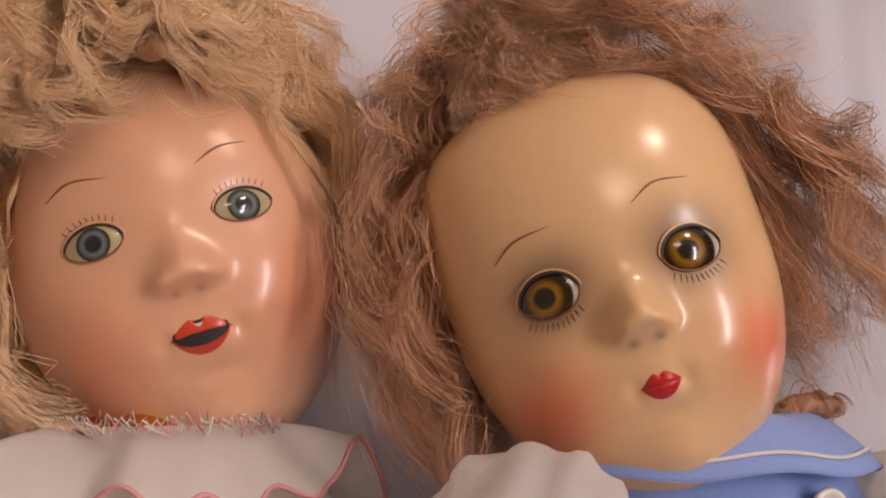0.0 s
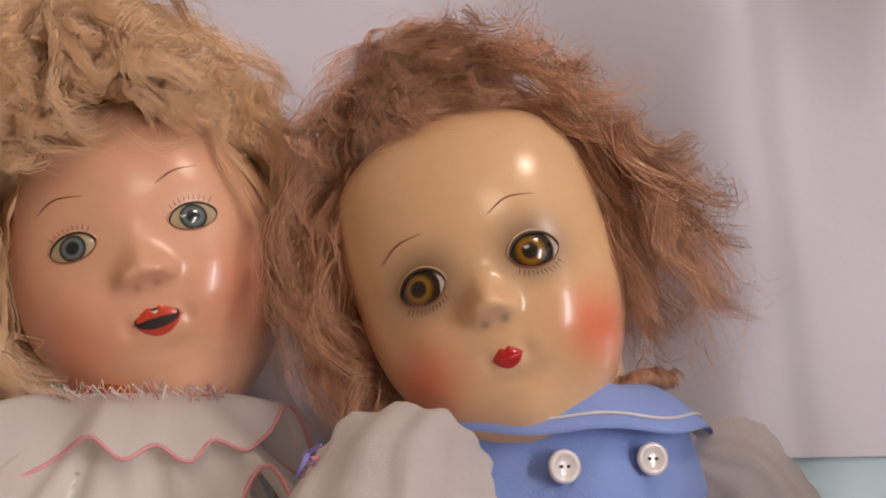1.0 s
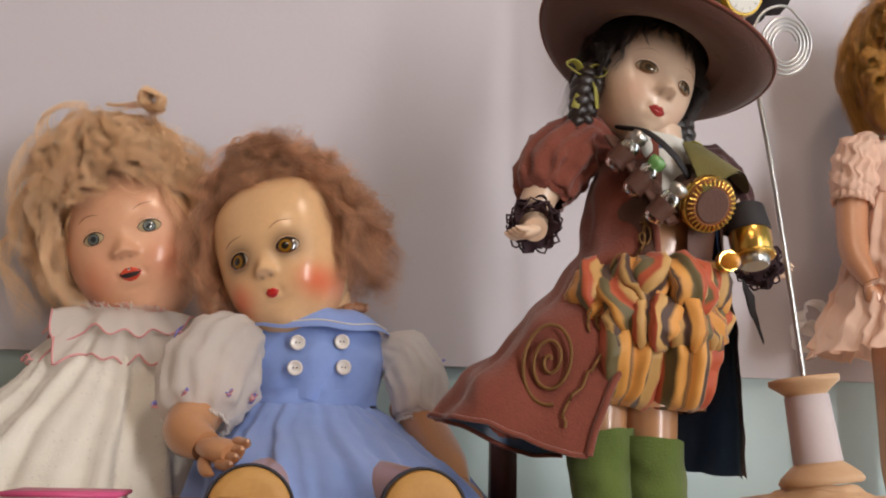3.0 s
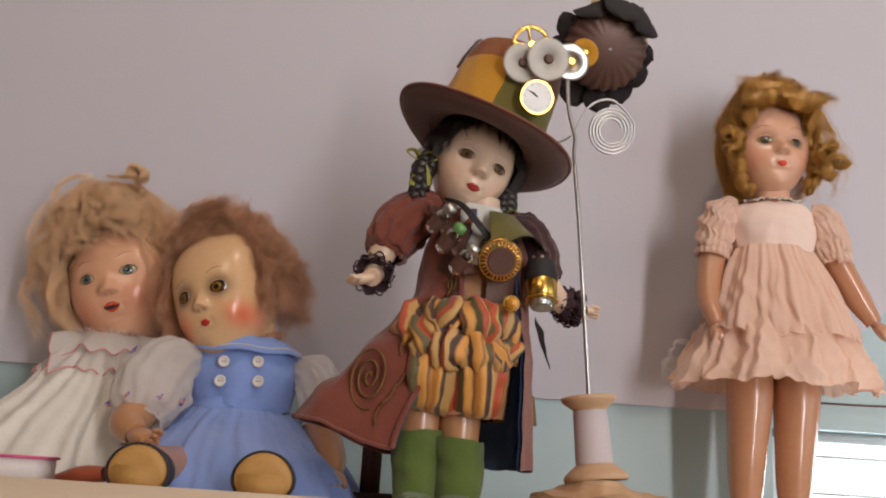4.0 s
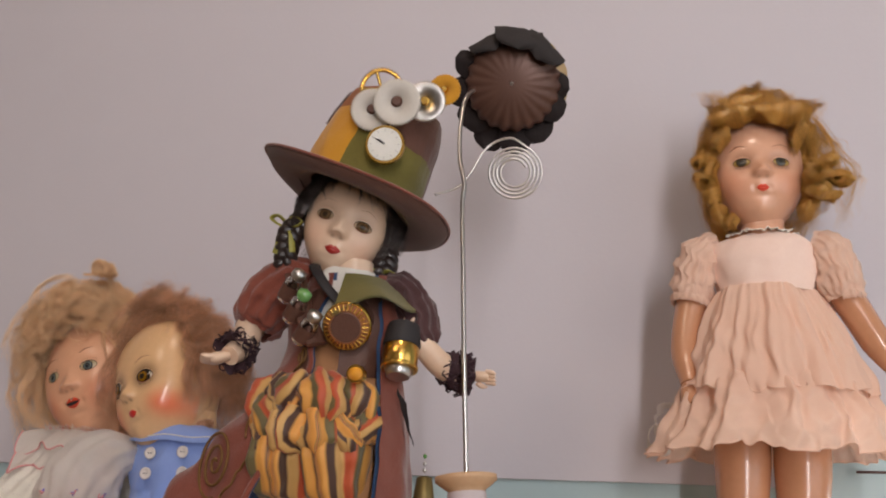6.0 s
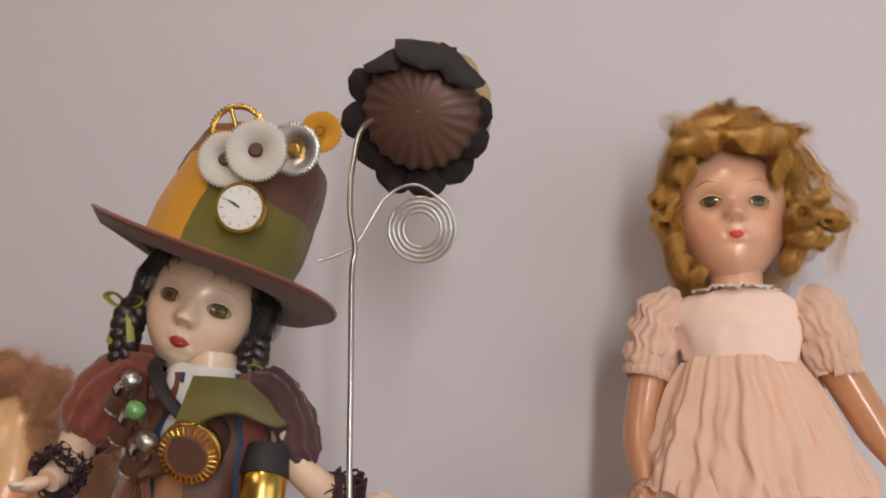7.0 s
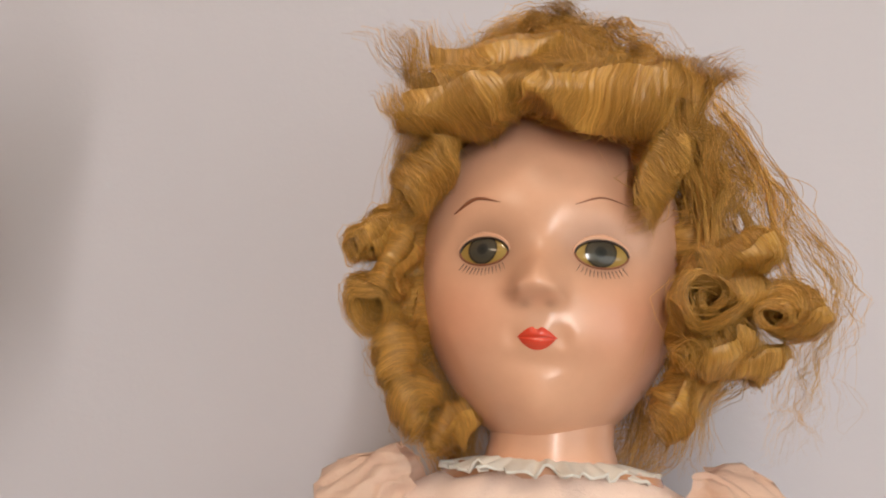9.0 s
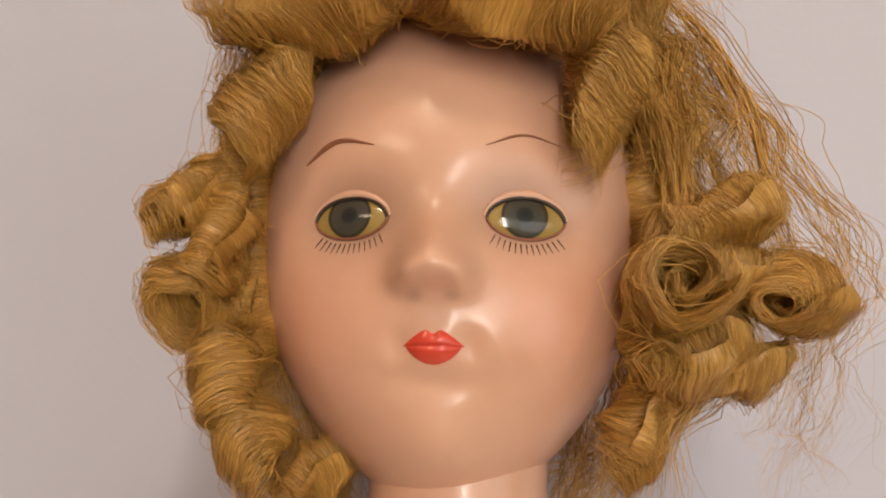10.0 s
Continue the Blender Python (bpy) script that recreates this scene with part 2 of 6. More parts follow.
def loft(build, rings, mat, n=64, folds=0, depth=(), seed=0, span=None, a_turns=None, steps=None):
    """A skin over rings (x, y, z, half width, half depth), smoothed, with folds of a depth at each ring. span: an open front."""
    rings = np.asarray(rings, float)
    steps = steps or max(12, 6 * len(rings))
    R = smooth_path(rings[:, :3], steps), np.interp(np.linspace(0, 1, steps), np.linspace(0, 1, len(rings)), rings[:, 3]), np.interp(np.linspace(0, 1, steps), np.linspace(0, 1, len(rings)), rings[:, 4])
    D = np.interp(np.linspace(0, 1, steps), np.linspace(0, 1, max(2, len(depth))), depth if len(depth) > 1 else [0, 0])
    ang = np.linspace(0, 2 * np.pi, n, endpoint=False) if span is None else np.radians(np.linspace(*span, n))
    rng = np.random.RandomState(seed)
    wave = sum(np.sin(k * ang + rng.uniform(0, 6.28)) * w for k, w in ((folds, 0.5), (int(folds * 1.6) + 1, 0.35), (int(folds * 0.55) + 1, 0.35))) if folds else 0 * ang
    P = np.array([[c + np.array([rx * (1 + d * w) * math.cos(q), ry * (1 + d * w) * math.sin(q), 0]) for q, w in zip(ang, wave)] for c, rx, ry, d in zip(*R, D)])
    P = wobble(P, 0.05, 0.002, seed)
    a = None
    if a_turns:
        a = np.tile((ang / (2 * np.pi) * a_turns) % 1.0, (steps, 1))
    grid(build, P, mat, close_v=span is None, a=a)
    return P


def xform(P, m):
    P = np.asarray(P, float)
    m = np.array(m)
    return P @ m[:3, :3].T + m[:3, 3]


# ---- doll heads ----
class Head:
    """A doll's head in millimetres round the point between its eyes: x to the side, -y forwards, z up."""

    def __init__(self, build, which, place, azimuth, tilt, nod=0.0, half=46, top=62, chin=56, eye_gap=40, eye_w=17, eye_h=11, iris=5, mouth_z=30, mouth_w=14, mouth_h=7, nose_z=18, nose_w=16, jaw=0.22, depth=46, gaze=(0, 0), brow=0.06, socket=2.4):
        self.build, self.which, self.half, self.top, self.chin, self.jaw, self.depth, self.gaze, self.brow, self.socket = build, which, half, top, chin, jaw, depth, gaze, brow, socket
        self.eye_gap, self.eye_w, self.eye_h, self.iris = eye_gap, eye_w, eye_h, iris
        self.mouth_z, self.mouth_w, self.mouth_h, self.nose_z, self.nose_w = mouth_z, mouth_w, mouth_h, nose_z, nose_w
        self.H, self.zc = (top + chin) / 2, (top - chin) / 2
        # azimuth: degrees by which the face turns to the picture's right of straight out from the wall
        self.m = Matrix.Translation(place) @ Matrix.Rotation(radians(azimuth), 4, "Z") @ Matrix.Rotation(radians(-tilt), 4, "Y") @ Matrix.Rotation(radians(nod), 4, "X")

    def width(self, sz):
        low, high = np.clip(-sz, 0, 1), np.clip(sz, 0, 1)
        return self.half * (1 - self.jaw * low ** 2.2 + self.brow * high ** 1.6)

    def bumps(self, x, z):
        def g(cx, cz, sx, sz_, amp):
            return amp * np.exp(-(((x - cx) / sx) ** 2 + ((z - cz) / sz_) ** 2) / 2)

        def ag(cx, cz, sx, up, down, amp):
            return amp * np.exp(-(((x - cx) / sx) ** 2 + ((z - cz) / np.where(z > cz, up, down)) ** 2) / 2)

        nz, mz, e = self.nose_z, self.mouth_z, self.eye_gap / 2
        k = self.nose_w / 16
        out = ag(0, -nz + 4.4, 5.2 * k, 5.6, 2.7, 7.6) + g(0, -nz * 0.40, 3.8, 6.5, 1.7)
        out = out + ag(-6.0 * k, -nz + 2.6, 2.4 * k, 3.0, 1.7, 3.1) + ag(6.0 * k, -nz + 2.6, 2.4 * k, 3.0, 1.7, 3.1) + g(0, -nz - 2.6, 2.4, 2.6, -0.2)
        out = out + g(-3.0, -nz - 2.8, 1.6, 2.6, 0.10) + g(3.0, -nz - 2.8, 1.6, 2.6, 0.10)
        out = out + g(-e, 1.0, self.eye_w * 0.56, self.eye_h * 0.76, -self.socket) + g(e, 1.0, self.eye_w * 0.56, self.eye_h * 0.76, -self.socket)
        out = out + g(-e, self.eye_h * 0.95, self.eye_w * 0.7, 5.5, 0.25) + g(e, self.eye_h * 0.95, self.eye_w * 0.7, 5.5, 0.25)
        out = out + g(-27, -26, 12, 11, 3.4) + g(27, -26, 12, 11, 3.4)
        out = out + g(0, -mz, self.mouth_w * 0.75, 7.0, 1.7) + g(0, -self.chin + 13, 8.0, 6.0, 3.8) + g(0, -mz - self.mouth_h * 0.95, 7, 2.2, -1.4)
        return out + g(-self.mouth_w * 0.58, -mz, 2, 2.4, -1.2) + g(self.mouth_w * 0.58, -mz, 2, 2.4, -1.2)

    def front(self, x, z):
        """y of the face's surface, in millimetres (forwards is negative)."""
        sz = np.clip((z - self.zc) / self.H, -1, 1)
        sx = x / self.width(sz)
        sy = np.sqrt(np.clip(1 - sx ** 2 - sz ** 2, 0, 1))
        return -self.depth * sy ** 0.80 - self.bumps(x, z) * np.clip(sy * 1.6, 0, 1) + self.depth

    def world(self, P):
        return xform(np.asarray(P) / 1000.0, self.m)

    def on(self, x, z, proud):
        x, z = np.asarray(x, float), np.asarray(z, float)
        return self.world(np.stack([x, self.front(x, z) - proud, z], -1))

    def skull(self, blush=(), shade=0.0):
        nr, na = 150, 176
        th = np.pi * (np.linspace(0, 1, nr) ** 1.35)[:, None]
        ph = np.linspace(0, 2 * np.pi, na, endpoint=False)[None]
        sx, sz, sy = np.sin(th) * np.cos(ph), np.sin(th) * np.sin(ph), np.cos(th) * np.ones_like(ph)
        x, z = self.width(sz) * sx, self.zc + self.H * sz
        y = np.where(sy > 0, self.front(x, z), self.depth + self.depth * 1.05 * np.abs(sy))
        a = sum(amp * np.exp(-(((x - cx) ** 2 + (z - cz) ** 2) / (2 * s * s))) for cx, cz, s, amp in blush) * (sy > 0)
        e = self.eye_gap / 2
        # Eye-shadow paint and socket shade are both put into the skin colour.
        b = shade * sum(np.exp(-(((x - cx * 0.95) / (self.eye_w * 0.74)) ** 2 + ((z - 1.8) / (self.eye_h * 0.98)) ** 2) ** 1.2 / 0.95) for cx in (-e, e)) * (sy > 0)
        # Nostril shade, painted into the colour as two dark spots under the nose.
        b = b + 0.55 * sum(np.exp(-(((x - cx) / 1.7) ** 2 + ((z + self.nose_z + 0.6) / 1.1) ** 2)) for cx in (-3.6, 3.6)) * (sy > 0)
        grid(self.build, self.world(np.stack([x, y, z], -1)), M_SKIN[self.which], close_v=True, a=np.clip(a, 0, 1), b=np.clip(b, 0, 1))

    def eyes(self, lid=0.9, lashes=0, lash_low=True, rim=0.0006):
        for side in (-1, 1):
            cx = side * self.eye_gap / 2
            r = np.linspace(0, 1, 16)[:, None]
            ph = np.linspace(0, 2 * np.pi, 56, endpoint=False)[None]
            ox = self.eye_w / 2 * np.cos(ph)
            oz = np.where(np.sin(ph) > 0, self.eye_h * 0.54, self.eye_h * 0.46) * np.sign(np.sin(ph)) * np.abs(np.sin(ph)) ** 1.12
            x, z = cx + r * ox, r * oz
            y = self.front(x, z) - 0.25 - 2.2 * (1 - r ** 2)
            d = np.hypot(x - cx - self.gaze[0], z - self.gaze[1]) / self.iris * 0.5
            grid(self.build, self.world(np.stack([x, y, z], -1)), M_EYE[self.which], close_v=True, a=np.clip(d, 0, 1))
            ex, ez = cx + ox[0], oz[0]
            k = np.r_[0:29]
            lidx, lidz = cx + (ex[k] - cx) * 1.07, ez[k] * 1.08
            tube(self.build, self.on(lidx, lidz + 0.25, 0.55), [0.0002, lid * 0.001, 0.0002], M_SKIN[self.which], 8)
            tube(self.build, self.on(ex[k], ez[k], 0.8), [0.0003, rim, 0.0003], M_LASH, 6)
            k = np.r_[28:56, 0]
            tube(self.build, self.on(ex[k], ez[k], 0.45), [0.0003, rim * 0.5, 0.0003], M_BROW, 6)
            for i in range(lashes):
                q = (i + 0.5) / lashes * 1.7 - 0.85
                zz = -self.eye_h * 0.50 * math.sqrt(max(0, 1 - q * q)) if lash_low else self.eye_h * 0.58 * math.sqrt(max(0, 1 - q * q))
                dz = -1 if lash_low else 1
                x0 = cx + q * self.eye_w / 2 * 1.02
                xs = np.linspace(x0, x0 + q * 1.6 + 0.35 * side, 4)
                tube(self.build, self.on(xs, zz + dz * np.linspace(0.7, 2.8, 4), 0.12), [0.00017, 0.00005], M_LASH, 4)

    def brows(self, strokes):
        for pts, r in strokes:
            p = smooth_path([(x, 0, z) for x, z in pts], 14)
            tube(self.build, self.on(p[:, 0], p[:, 2], 0.02), [r * 0.3, r, r * 0.8, r * 0.15], M_BROW, 6, flat=0.7)

    def mouth(self, opened=False):
        u, v = np.linspace(-1, 1, 41)[None], np.linspace(-1, 1, 25)[:, None]
        up = self.mouth_h * 0.52 * (1 - np.abs(u) ** 1.5) * (1 - 0.34 * np.exp(-(u / 0.17) ** 2))
        lo = self.mouth_h * 0.50 * np.clip(1 - (np.abs(u) / 0.9) ** 2.0, 0, 1) ** 0.8
        x = self.mouth_w / 2 * u * np.ones_like(v)
        z = -self.mouth_z + np.where(v > 0, v * up, v * lo)
        crease = np.exp(-(v / 0.13) ** 2)
        y = self.front(x, z) - (0.08 + 1.1 * (1 - v ** 2) * (1 - u ** 2) - 0.7 * crease * (1 - u ** 2))
        grid(self.build, self.world(np.stack([x, y, z], -1)), M_LIP[self.which], a=0 * x)
        if opened:
            # Dark patch raised over the lips draws the mouth's inner shade.
            for mat, w, zz, h0, h1, proud in ((M_DARK, 0.88, 0.9, 0.60, 0.72, 1.2), (M_TOOTH, 0.42, 2.2, 0.2, 0.16, 1.35)):
                r, ph = np.linspace(0, 1, 8)[:, None], np.linspace(0, 2 * np.pi, 32, endpoint=False)[None]
                x = self.mouth_w / 2 * w * r * np.cos(ph)
                z = -self.mouth_z + zz + self.mouth_h * 0.5 * r * np.sin(ph) * np.where(np.sin(ph) > 0, h0, h1)
                y = self.front(x * 0, z * 0 - self.mouth_z) - proud + 0.02 * x ** 2
                grid(self.build, self.world(np.stack([x, y, z], -1)), mat, close_v=True)


def waver(rng, s, amount):
    """A smooth random drift along a hair."""
    return amount * sum(rng.normal(0, 1, 3) / f * np.sin(6.28 * (f * 0.7) * s[:, None] + rng.uniform(0, 6.28, 3)) for f in (1, 2, 3))


def hair_shell(build, head, mat, locks, per, shell, reach, seed, curl=(2.0, 6.0), spread=3.5, radius=0.00024, K=16, centre=(0, 46, 8), loose=0.5, hang=20.0, wave=(0.030, 0.0045), wind=(1.2, 3.4), fan=0.5, crimp=0.0):
    """Locks that run from the crown over the skull and down. shell: radii in mm (side, depth, up, extra side growth); reach: how far down a lock at an azimuth goes, degrees."""
    rng = np.random.RandomState(seed)
    s = np.linspace(0, 1, K)
    out, shine = [], []
    for i in range(locks):
        az = rng.uniform(-180, 180)
        t0, t1 = rng.uniform(3, 60), reach(az) + rng.normal(0, 6)
        if t1 < t0 + 15:
            t0 = max(0, t1 - rng.uniform(25, 60))
        th = np.radians(t0 + (t1 - t0) * s)
        turn = np.radians(az + rng.normal(0, 12) * s)
        lift = 1 + rng.uniform(-0.06, 0.10) + 0.10 * rng.uniform(0, 1) * s
        sx, sy, sz, grow = shell
        left = np.sin(turn) < 0
        x = np.sin(th) * np.sin(turn) * sx * lift * (1 + grow * np.where(left, 0, 1) * s)
        y = -np.sin(th) * np.cos(turn) * sy * lift
        z = np.cos(th) * sz * lift
        z = np.where(np.degrees(th) > 95, z - hang * (s - 0.5), z)
        amp, turns, ph = rng.uniform(*curl) * (0.25 + 0.75 * s), rng.uniform(*wind), rng.uniform(0, 6.28)
        cq, tone = 6.28 * rng.uniform(4, 7) * s + rng.uniform(0, 6.28), rng.normal(0.3, 0.28)
        for k in range(per):
            off = rng.normal(0, spread, 3) * (0.7 + 0.3 * s[:, None])
            fray = waver(rng, s, loose * 1.6) * s[:, None] * (3.0 if rng.rand() < 0.06 else 1)
            q = 6.28 * turns * s + ph + rng.normal(0, fan)
            own = amp * (1 + rng.normal(0, 0.14))
            swirl = np.stack([x + own * np.cos(q), y + own * 0.6 * np.sin(q + 1), z + own * np.sin(q)], -1) + np.array(centre)
            ripple = crimp * np.stack([np.sin(cq + rng.normal(0, 0.5)), np.cos(cq * 0.9 + ph), np.sin(cq * 1.1 + 2)], -1) * s[:, None] ** 0.5
            out.append(swirl + off * 0.6 + fray + ripple)
            shine.append(np.clip(tone + rng.normal(0.0, 0.28), 0, 1))
    paths = head.world(np.array(out))
    paths = paths + (wobble(paths, wave[0], wave[1], seed) - paths) * s[None, :, None]
    strands(build, paths, 0.85 * radius * rng.uniform(0.6, 1.3, len(out)), mat, np.array(shine))


def curl_roll(build, head, mat, centre, axis, radius, length, count, seed, hair=0.00024, turns=1.3, taper=0.2, slant=0.30):
    """A sausage curl: hairs wound round an axis. Millimetres in the head's frame."""
    rng = np.random.RandomState(seed)
    ax = np.array(axis, float)
    ax /= np.linalg.norm(ax)
    u = np.cross(ax, (0.2, 0.3, 1.0) if abs(ax[2]) < 0.9 else (1, 0, 0))
    u /= np.linalg.norm(u)
    w = np.cross(ax, u)
    K = 20
    s = np.linspace(0, 1, K)
    out = []
    bend = rng.normal(0, 1, 3) * radius * 0.25
    for i in range(count):
        at, r = rng.uniform(-0.54, 0.54) * length, radius * np.clip(rng.normal(0.94, 0.04), 0.7, 1.05)
        band = math.floor((at / length + 0.5) * 5)
        r = r * (1 + 0.05 * math.sin(band * 2.4 + seed) + 0.14 * math.sin(at / length * 8 + seed))
        ph, tw = rng.normal(0.12 * band, 0.35), turns * rng.uniform(0.75, 1.15)
        rr = r * (1 - taper * s) * (1 - 0.3 * (2 * at / length) ** 2)
        q = ph + 6.28 * tw * s
        drift = at + length * rng.normal(slant, 0.18) * (s - 0.5)
        line = np.array(centre) + np.outer(drift, ax) + np.outer(rr * np.cos(q), u) + np.outer(rr * np.sin(q) * 0.92, w)
        line = line + np.outer((drift / length) ** 2, bend) + waver(rng, s, 0.25 if rng.rand() < 0.90 else 1.8)
        out.append(line)
    paths = wobble(np.array(out), radius * 2.4, radius * 0.24, seed)
    sheet = []
    for at in np.linspace(-0.40, 0.40, 72) * length:
        q = np.linspace(0, 6.28 * turns, 44)
        rr = radius * (0.90 + 0.10 * math.sin(at / length * 8 + seed) + rng.normal(0, 0.012)) * (1 - taper * q / q[-1]) * (1 - 0.3 * (2 * at / length) ** 2)
        slide = 0.5 * length * slant * (np.linspace(0, 1, 44) - 0.5)
        sheet.append(np.array(centre) + ax * at + np.outer(slide, ax) + np.outer(rr * np.cos(q), u) + np.outer(rr * np.sin(q) * 0.92, w) + bend * (at / length) ** 2)
    if count > 100:
        grid(build, head.world(wobble(np.array(sheet), radius * 2.4, radius * 0.24, seed)), mat, a=np.clip(0.15 + rng.normal(0, 0.13, (72, 1)) + 0.12 * np.sin(np.linspace(0, 12, 44))[None], 0, 1))
    strands(build, head.world(paths), 0.75 * hair * rng.uniform(0.55, 1.25, count), mat, np.clip(rng.normal(0.3, 0.35, count), 0, 1))


def scalp(build, head, mat, hairline, lift=1.5):
    """The wig cap under the hair: hairline gives its lower edge, degrees from the crown, by azimuth."""
    az = np.linspace(-180, 180, 72, endpoint=False)
    P = []
    for k in np.linspace(0.02, 1, 22):
        row = []
        for q in az:
            th = math.radians(hairline(q)) * k
            sz = math.cos(th)
            sx, sf = math.sin(th) * math.sin(math.radians(q)), math.sin(th) * math.cos(math.radians(q))
            row.append((sx * (head.half + lift), head.depth - sf * (head.depth + lift) * (1.05 if sf < 0 else 1), head.zc + sz * (head.H + lift)))
        P.append(row)
    grid(build, wobble(head.world(np.array(P)), 0.02, 0.0015, 5), mat, close_v=True)

# ---- fabrics and other materials ----
M_WHITE = material("white_dotted_voile", (0.84, 0.81, 0.74), 0.85, alt=(0.72, 0.69, 0.62), scale=50, bump=0.4, bump_scale=900, sheen=0.3)
M_ORG = sheer(material("sheer_organdie", (0.92, 0.88, 0.84), 0.8, alt=(0.82, 0.77, 0.73), scale=70, bump=0.3, bump_scale=1200, sheen=0.3, alpha=0.76), 0.35)
M_BLUE = material("cornflower_cotton", (0.27, 0.39, 0.76), 0.85, alt=(0.21, 0.32, 0.66), scale=45, bump=0.5, bump_scale=1300, sheen=0.2)
M_TRIM = material("white_cord", (0.80, 0.76, 0.70), 0.7)
M_PINK = material("pink_thread", (0.82, 0.38, 0.39), 0.7)
M_PEARL = material("pearl_button", (0.80, 0.75, 0.70), 0.25, alt=(0.66, 0.60, 0.56), coat=0.5)
M_LILACTHREAD = material("violet_thread", (0.30, 0.27, 0.66), 0.7)
M_PEACH = sheer(material("peach_organdie", (0.97, 0.72, 0.58), 0.8, alt=(0.94, 0.64, 0.49), scale=40, bump=0.4, bump_scale=1100, sheen=0.3, alpha=0.84), 0.25)
M_PALE = material("pale_pink_bodice", (0.92, 0.71, 0.62), 0.85, alt=(0.84, 0.60, 0.50), scale=50, bump=0.4, bump_scale=1100, sheen=0.2)
M_RUST = material("rust_felt", (0.25, 0.060, 0.035), 0.95, alt=(0.16, 0.036, 0.022), scale=40, bump=0.6, bump_scale=700, sheen=0.35)
M_DARKSLEEVE = material("dark_sleeve_cloth", (0.085, 0.03, 0.03), 0.85, alt=(0.05, 0.018, 0.02), scale=40, bump=0.6, bump_scale=700, sheen=0.3)
M_LINING = material("steel_blue_lining", (0.05, 0.10, 0.20), 0.4, alt=(0.03, 0.06, 0.13), scale=30)
M_BROWN = material("brown_leather", (0.13, 0.055, 0.035), 0.55, alt=(0.08, 0.03, 0.02), scale=60, bump=0.4, bump_scale=500)
M_HATBROWN = material("brown_suede", (0.14, 0.055, 0.035), 0.9, alt=(0.09, 0.035, 0.025), scale=50, bump=0.5, bump_scale=700, sheen=0.2)
M_OLIVE = material("olive_suede", (0.16, 0.13, 0.022), 0.9, alt=(0.11, 0.09, 0.016), scale=50, bump=0.5, bump_scale=700, sheen=0.2)
M_YELLOW = material("mustard_suede", (0.62, 0.29, 0.02), 0.9, alt=(0.50, 0.21, 0.014), scale=50, bump=0.5, bump_scale=700, sheen=0.2)
M_COPPER = material("russet_suede", (0.34, 0.13, 0.055), 0.9, alt=(0.24, 0.08, 0.035), scale=60, bump=0.6, bump_scale=500)
M_GREEN = material("green_felt_boot", (0.11, 0.16, 0.03), 0.95, alt=(0.075, 0.115, 0.02), scale=60, bump=0.6, bump_scale=800, sheen=0.25)
M_BRASS = material("polished_brass", (0.80, 0.50, 0.13), 0.25, metal=1.0, alt=(0.62, 0.36, 0.08), scale=80)
M_BELL = material("dull_olive_brass", (0.30, 0.22, 0.08), 0.5, metal=0.7, alt=(0.18, 0.13, 0.05), scale=60)
M_STEEL = material("brushed_steel", (0.62, 0.60, 0.57), 0.3, metal=1.0, alt=(0.48, 0.46, 0.44), scale=90)
M_NICKEL = material("matte_white_metal", (0.62, 0.57, 0.51), 0.5, alt=(0.50, 0.46, 0.41), scale=60)
M_GOLDTHREAD = material("antique_gold_braid", (0.26, 0.13, 0.04), 0.5, metal=0.5, alt=(0.16, 0.075, 0.025), scale=300, bump=0.6, bump_scale=1500)
M_LACE = material("plum_black_lace", (0.055, 0.022, 0.03), 0.8, alt=(0.03, 0.012, 0.018), scale=200)
M_RIBBON = material("yellow_green_ribbon", (0.36, 0.33, 0.06), 0.5, alt=(0.28, 0.25, 0.05))
M_BLACK = material("black_cloth", (0.02, 0.016, 0.018), 0.7)
M_GLASS = material("vial_glass", (0.95, 0.95, 0.93), 0.03, through_light=1.0)
M_AMBER = material("amber_bead", (0.85, 0.35, 0.03), 0.08, coat=1.0)
M_JADE = material("green_bead", (0.14, 0.34, 0.10), 0.2, coat=0.6)
M_CHERRY = material("dial_white", (0.82, 0.80, 0.74), 0.3)
M_TAN = material("yellow_oak_sole", (0.56, 0.30, 0.09), 0.6, alt=(0.44, 0.22, 0.06), scale=40, bump=0.3, bump_scale=300)
M_SHOE = material("dark_shoe_felt", (0.04, 0.035, 0.045), 0.8)
M_SPOOL = material("turned_birch", (0.62, 0.40, 0.24), 0.55, alt=(0.52, 0.31, 0.17), scale=40, bump=0.2, bump_scale=250)
M_THREAD = material("pale_lilac_paper", (0.60, 0.52, 0.52), 0.8, alt=(0.52, 0.44, 0.45), scale=60)
M_DARKPETAL = material("black_brown_leather", (0.018, 0.009, 0.009), 0.85, alt=(0.010, 0.006, 0.006), scale=90, bump=0.5, bump_scale=400)
M_GREYPETAL = material("charcoal_leather", (0.032, 0.025, 0.025), 0.85, alt=(0.020, 0.016, 0.016), scale=90)
M_TIN = material("brown_tin", (0.15, 0.075, 0.055), 0.45, metal=0.3, alt=(0.10, 0.045, 0.032), scale=60)
M_STRAW = material("tan_card", (0.56, 0.40, 0.22), 0.8)
